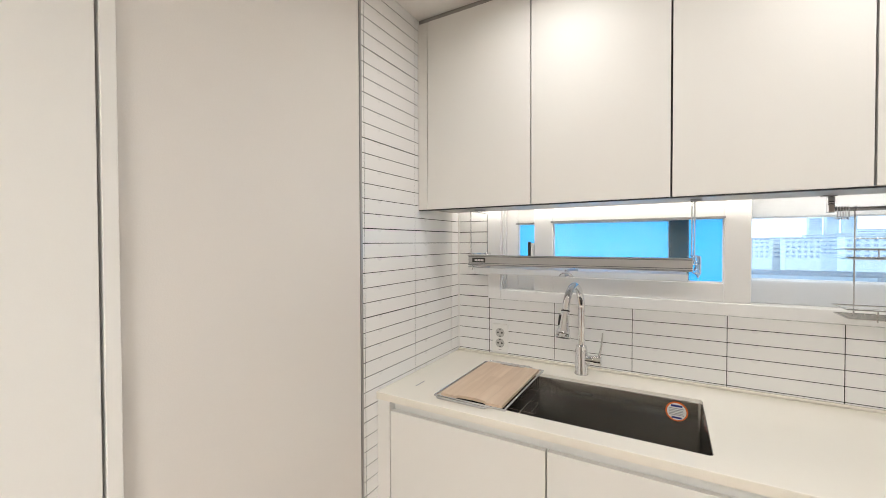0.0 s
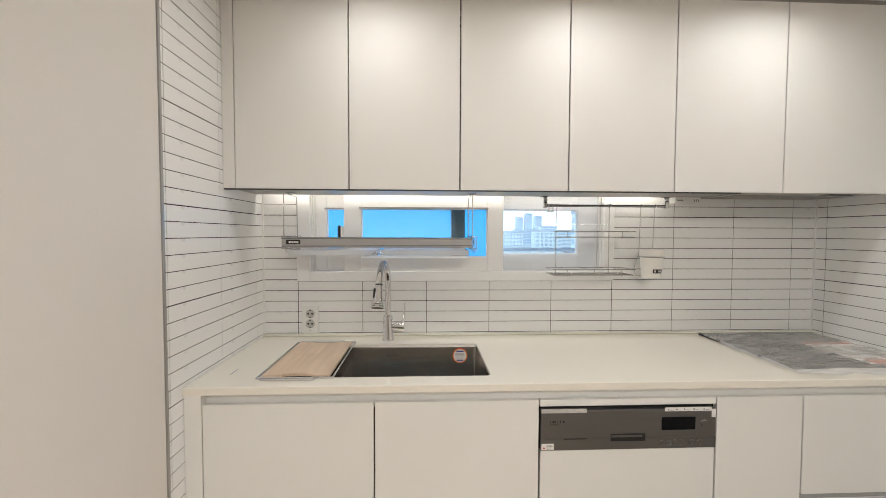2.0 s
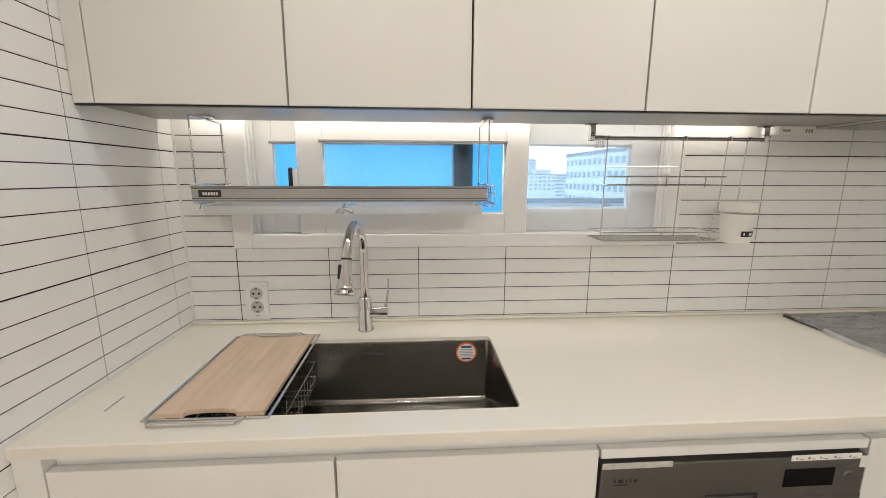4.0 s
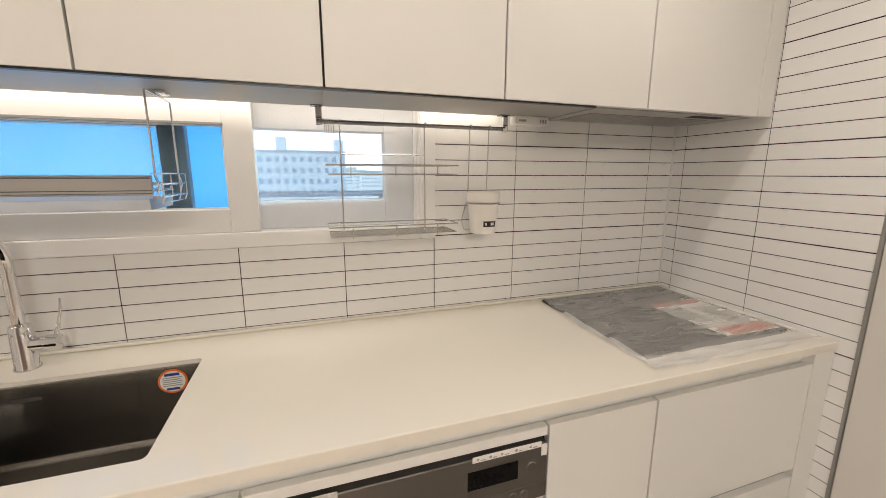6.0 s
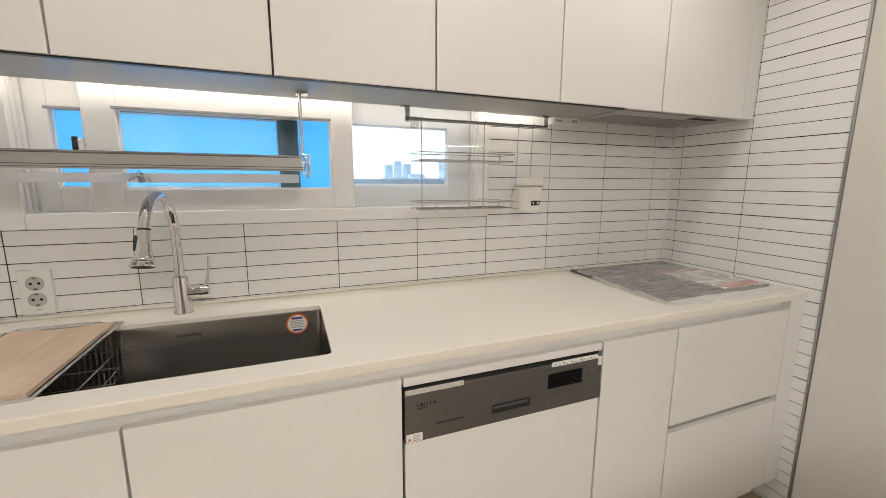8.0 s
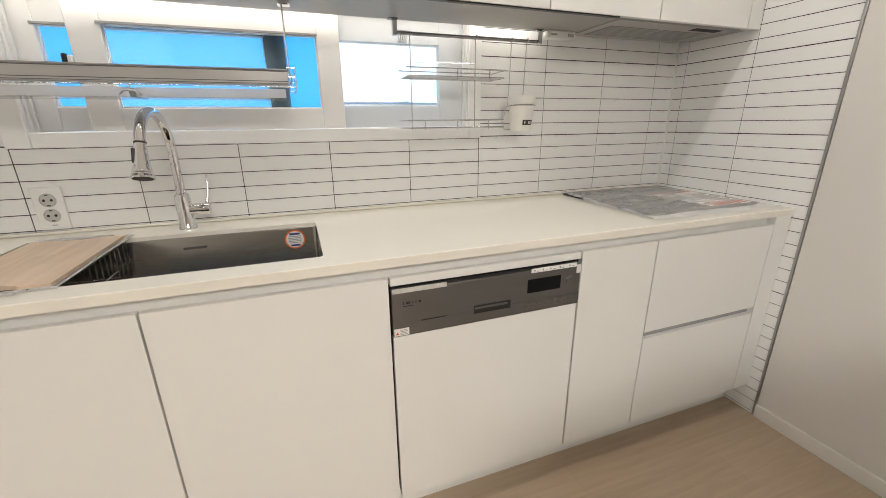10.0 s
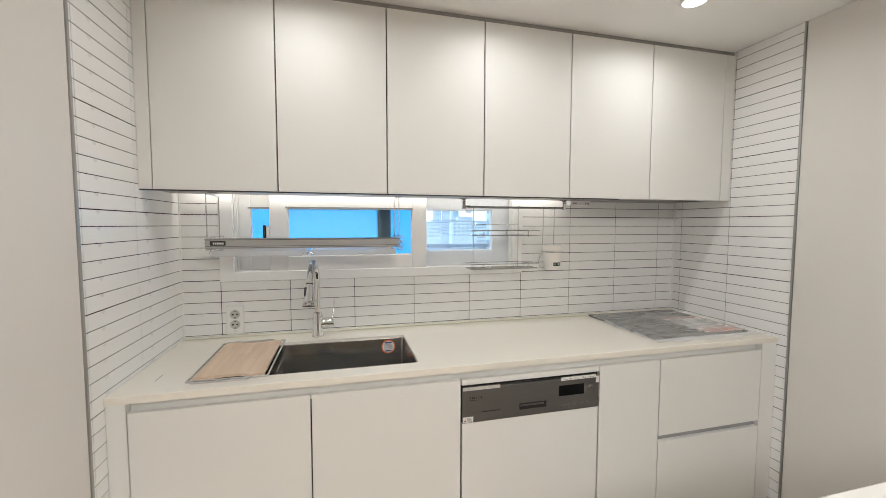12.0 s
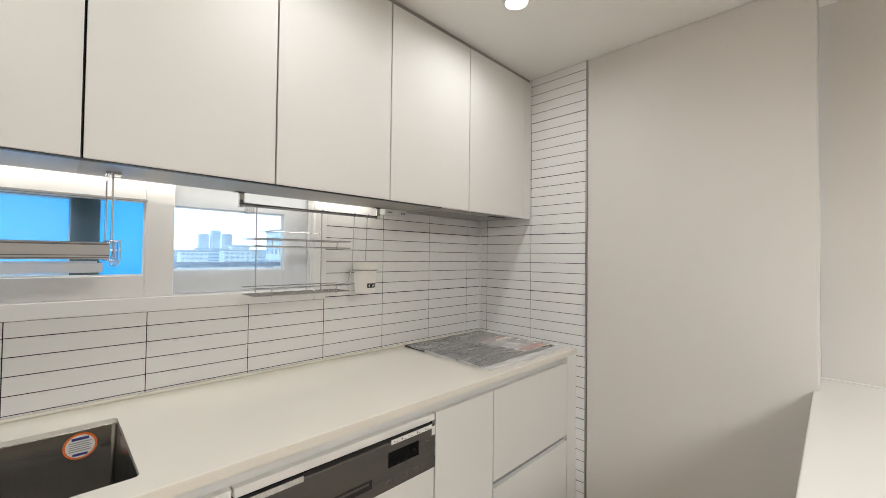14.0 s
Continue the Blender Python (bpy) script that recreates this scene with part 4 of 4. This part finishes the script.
for x in (1.391, 1.650):
    part("hanger", tube(arc(x, HY, HZ, 0.0085, -30, 150, 8, (0, -1, 0), (0, 0, 1)) + [Vector((x, SHY1 - 0.002, HZ - 0.03)), Vector((x, SHY1 - 0.002, 1.244))], 0.0022, 8), M_WIRE, shelf)
part("cross_bar", tube([(1.391, SHY1 - 0.002, 1.481), (1.650, SHY1 - 0.002, 1.482)], 0.0018, 6), M_WIRE, shelf)
for z in (1.423, 1.250):
    tier = part("tier", tube([(SHX0, SHY0, z), (SHX1, SHY0, z), (SHX1, SHY1, z), (SHX0, SHY1, z)], 0.0024, 6, closed=True), M_WIRE, shelf)
    part("rail", tube([(SHX0 - 0.004, SHY0 - 0.003, z + 0.026), (SHX1 + 0.004, SHY0 - 0.003, z + 0.026), (SHX1 + 0.004, SHY1, z + 0.026), (SHX0 - 0.004, SHY1, z + 0.026)], 0.0022, 6, closed=True), M_WIRE, tier)
    for x in (SHX0 + 0.06, (SHX0 + SHX1) / 2, SHX1 - 0.06):
        part("stay", tube([(x, SHY0 - 0.003, z + 0.026), (x, SHY0 - 0.002, z - 0.006)], 0.0018, 6), M_WIRE, tier)
    for k in range(9):
        y = SHY0 + 0.012 + k * 0.0112
        part("wire", tube([(SHX0, y, z + 0.001), (SHX1, y, z + 0.001)], 0.0012, 6), M_WIRE, tier)

holder = thing("cup_holder", 1.83, -0.10, 1.25, "stainless wire cup holder hanging on the rail", "cup holder")
CXX, CYY = 1.838, -0.112
for x in (CXX - 0.034, CXX + 0.034):
    part("hanger", tube(arc(x, HY, HZ, 0.0085, -30, 150, 8, (0, -1, 0), (0, 0, 1)) + [Vector((x, HY + 0.008, HZ - 0.03)), Vector((x - 0.002, -0.064, 1.33))], 0.002, 8), M_WIRE, holder)
part("ring", tube(arc(CXX, CYY, 1.331, 0.0545, 0, 345, 28, (1, 0, 0), (0, 1, 0)), 0.0025, 8, closed=True), M_WIRE, holder)
part("stay", tube([(CXX - 0.040, -0.062, 1.33), (CXX - 0.056, -0.060, 1.27), (CXX - 0.046, -0.058, 1.238), (CXX, -0.058, 1.236), (CXX + 0.04, -0.058, 1.24), (CXX + 0.040, -0.062, 1.33)], 0.002, 8), M_WIRE, holder)
cup = thing("utensil_cup", CXX, CYY, 1.232, "white plastic utensil cup with a black name label", "cup")
part("cup", lathe([(0.0, 1.232), (0.040, 1.232), (0.0425, 1.236), (0.0498, 1.329), (0.0500, 1.333), (0.0535, 1.336), (0.0548, 1.362), (0.0540, 1.366), (0.0515, 1.366), (0.0500, 1.360), (0.0470, 1.334), (0.040, 1.240), (0.0, 1.240)], 40, (CXX, CYY, 0)), M_CUP, cup, smooth=True)
bm = bmesh.new()
lo, hi = [], []
for k in range(9):
    a = radians(-112 + k * 7.0)
    lo.append(bm.verts.new((CXX + 0.0462 * math.cos(a), CYY + 0.0462 * math.sin(a), 1.256)))
    hi.append(bm.verts.new((CXX + 0.0484 * math.cos(a), CYY + 0.0484 * math.sin(a), 1.275)))
for k in range(8):
    bm.faces.new((lo[k], lo[k + 1], hi[k + 1], hi[k]))
label = part("label", bm, M_BLACK, cup, "black label")
bm = bmesh.new()
for a0, a1 in ((-104, -98), (-82, -76), (-74, -67)):
    vs = [bm.verts.new((CXX + r * math.cos(radians(a)), CYY + r * math.sin(radians(a)), z)) for a, r, z in ((a0, 0.0474, 1.261), (a1, 0.0474, 1.261), (a1, 0.0484, 1.270), (a0, 0.0484, 1.270))]
    bm.faces.new(vs)
part("print", bm, M_PAPER, label)

# ---- island ----
island = thing("kitchen_island", 2.2, -1.9, 0, "white kitchen island with a pale stone top", "kitchen island")
IX0, IY1 = 1.404, -1.519
part("worktop", box(IX0, 2.985, -2.35, IY1, 0.908, 0.940, 0.004, seg=3), M_ISLAND, island)
part("end_panel", box(IX0 + 0.012, IX0 + 0.030, -2.335, IY1 - 0.012, 0.0, 0.9075, 0.001), M_CABINET, island)
part("back_panel", box(IX0 + 0.031, 2.985, IY1 - 0.032, IY1 - 0.014, 0.0, 0.9075, 0.001), M_CABINET, island)
part("body", box(IX0 + 0.031, 2.984, -2.33, IY1 - 0.033, 0.08, 0.9070), M_CARCASS, island)
part("silicone_seam", box(2.9785, 2.9895, -2.35, IY1, 0.9405, 0.9445, 0.001), M_CAULK, island)

# ---- the city outside ----
EYE_Y = -1.7
ground = finish("ground", box(-1500, 1500, 3, 3000, -26.5, -26), M_GROUND)
tagged(ground, "far city ground between the buildings", "ground", kind="structure")


def building(x, y, w, d, z1, mat, floors, cols, name="apartment_building", label="pale distant apartment building with rows of windows", turned=0.0, bands=0):
    """A block with its front towards -y, turned about its front corner; windows one by one, or one band a storey."""
    m = pose(x, y, 0, 0, 0, turned)
    b = thing(name, x, y, -26, label, "building", "buildings of the city")

    def piece(nm, bm, mt):
        bmesh.ops.transform(bm, matrix=m, verts=bm.verts[:])
        return part(nm, bm, mt, b)
    piece("wall", box(-w / 2, w / 2, 0, d, -26, z1), mat)
    piece("roof", box(-w / 2 - 0.2, w / 2 + 0.2, -0.2, d + 0.2, z1, z1 + 0.8), M_ROOF)
    cw = w / max(cols, 1)
    for f in range(floors):
        zt = z1 - 1.0 - f * 3.0
        for c in range(cols):
            wx = -w / 2 + (c + 0.5) * cw
            piece("window", box(wx - cw * 0.26, wx + cw * 0.26, -0.15, -0.01, zt - 1.4, zt), M_FARGLASS)
    for f in range(bands):
        zt = z1 - 1.2 - f * 3.2
        piece("window_band", box(-w * 0.44, w * 0.44, -0.25, -0.01, zt - 1.2, zt), M_FARGLASS)
    return b


def along(az, dist):
    return 1.0 + dist * math.sin(radians(az)), EYE_Y + dist * math.cos(radians(az))


slab_x, slab_y = along(-1, 120)
big = building(slab_x, slab_y, 26, 12, 7.0, M_FACADE, 5, 12, label="grey slab apartment block with rows of windows and roof towers")
for az, w, top in ((-3.0, 2.6, 11.5), (4.4, 2.6, 11.0)):
    tx, ty = along(az, 122)
    part("roof_tower", box(tx - w / 2, tx + w / 2, ty, ty + 4, 7.8, top), M_FACADE, big)
# white block that comes nearer towards the east
far_end, near_end = Vector(along(20.6, 115)), Vector(along(36, 72))
run = near_end - far_end
middle = (far_end + near_end) / 2
building(middle.x, middle.y, run.length, 14, 7.0, M_FACADE_PALE, 7, 20, label="white apartment block with many rows of windows", turned=math.degrees(math.atan2(run.y, run.x)))
backdrop = finish("sky_backdrop", box(-1600, 2400, 1500, 1501, -40, 900), M_SKY)
tagged(backdrop, "bright hazy white sky over the city", "sky", kind="structure")
rng = random.Random(7)
for k in range(46):
    az = -14 + k * 1.25 + rng.uniform(-0.5, 0.5)
    dist = rng.uniform(260, 800)
    bx, by = along(az, dist)
    top = 1.5 + dist * math.tan(radians(rng.uniform(-0.4, 1.3)))
    building(bx, by, rng.uniform(12, 30), 14, top, rng.choice((M_FACADE_PALE, M_FACADE_PALE, M_FACADE)), 0, 0, bands=5)
for az, dw_, top in ((13.6, 16, 2.4), (14.9, 15, 2.9), (16.2, 15, 2.5)):
    bx, by = along(az, 900)
    building(bx, by, dw_, 16, 1.5 + 900 * math.tan(radians(top)), M_FACADE, 0, 0, "tower_block", "tall distant tower block, coloured blue-grey for haze", bands=6)
for az, w, top in ((12.6, 17, 2.6), (17.6, 22, 3.6), (8.5, 16, 2.2)):
    bx, by = along(az, 330)
    building(bx, by, w, 12, top, M_FACADE_PALE, 4, 6, label="pale blue apartment block with rows of windows")
for az, dist, w, top in ((6, 45, 34, -2.8), (32, 60, 30, -3.4), (-20, 50, 20, -2.6)):
    bx, by = along(az, dist)
    building(bx, by, w, 12, top, M_ROOF, 0, 0, "low_building", "low flat-roofed building below the window")

# guard rail outside the clear pane
guard = thing("guard_rail", 1.4, 0.28, 1.10, "blue-grey metal guard rail outside the window", "guard rail")
part("bar", tube([(0.9, 0.28, 1.349), (2.2, 0.28, 1.349)], 0.011, 12), M_RAIL, guard, smooth=True)
part("post", box(1.560, 1.590, 0.268, 0.292, 1.10, 1.3375), M_RAIL, guard)
part("bracket", box(1.555, 1.595, 0.2505, 0.2675, 1.12, 1.18), M_RAIL, guard)
part("lower_bar", tube([(0.9, 0.28, 1.16), (1.5595, 0.28, 1.16)], 0.009, 12), M_RAIL, guard, smooth=True)

# ---- wall tiles ----
ROW, COL, ROW0, COL0 = 0.0521, 0.3112, 1.211, 0.149
tile_meshes = {}


def tile_mesh(w, h):
    """A tile of the given size: flat face with a small chamfer, facing -y, corner at the origin."""
    key = (round(w, 4), round(h, 4))
    if key not in tile_meshes:
        c, d = 0.0004, 0.005
        ring = lambda i, y: [(i, y, i), (w - i, y, i), (w - i, y, h - i), (i, y, h - i)]
        verts = ring(0, d) + ring(0, c) + ring(c, 0)
        faces = [(8, 9, 10, 11)]
        for s in (0, 4):
            faces += [(s + k, s + (k + 1) % 4, s + 4 + (k + 1) % 4, s + 4 + k) for k in range(4)]
        me = bpy.data.meshes.new("tile")
        me.from_pydata(verts, [], faces)
        me.materials.append(M_TILE)
        tile_meshes[key] = me
    return tile_meshes[key]


def lay(parent, u0, u1, z0, z1, joints, place):
    """Tiles between u0 and u1, cut at the upright joints and the rows."""
    cuts = [u0] + [j for j in joints if u0 + 0.006 < j < u1 - 0.006] + [u1]
    k = math.floor((z0 - ROW0) / ROW)
    while ROW0 + k * ROW < z1:
        a, b = max(z0, ROW0 + k * ROW), min(z1, ROW0 + (k + 1) * ROW)
        g0 = 0.0018 if k % 6 == 0 else 0.0013
        g1 = 0.0018 if (k + 1) % 6 == 0 else 0.0013
        k += 1
        if b - a < 0.008:
            continue
        for p, q in zip(cuts, cuts[1:]):
            gl, gr = (0.0012 if p != u0 else 0.0), (0.0012 if q != u1 else 0.0)
            ob = new("tile", tile_mesh(q - p - gl - gr, b - a - g0 - g1))
            ob.parent = parent
            ob.matrix_parent_inverse = parent.matrix_world.inverted()
            ob.matrix_world = place(p + gl, q - gr, a + g0)


on_back = lambda p, q, z: pose(p, 0, z)
on_left = lambda p, q, z: pose(XL, p, z, 0, 0, 90)
on_right = lambda p, q, z: pose(XR, -p, z, 0, 0, -90)
back_joints = [COL0 + k * COL for k in range(9)]
lay(wall_back, XL, WIN_X0 - 0.0018, CT, 1.70, back_joints, on_back)
lay(wall_back, WIN_X1 + 0.0018, XR, CT, 1.70, back_joints, on_back)
lay(wall_back, WIN_X0 + 0.0012, WIN_X1 - 0.0012, CT, WIN_Z0 - 0.0005, back_joints, on_back)
LEFT_JOINTS = [-0.078, -0.078 - COL, -0.078 - 2 * COL]
RIGHT_JOINTS = [0.056, 0.056 + COL]
lay(wall_left_tiled, TRIM_L + 0.0045, 0.0, 0.0, CEILING, sorted(LEFT_JOINTS), on_left)
lay(wall_right_tiled, 0.0, -TRIM_R - 0.0045, 0.0, CEILING, RIGHT_JOINTS, on_right)
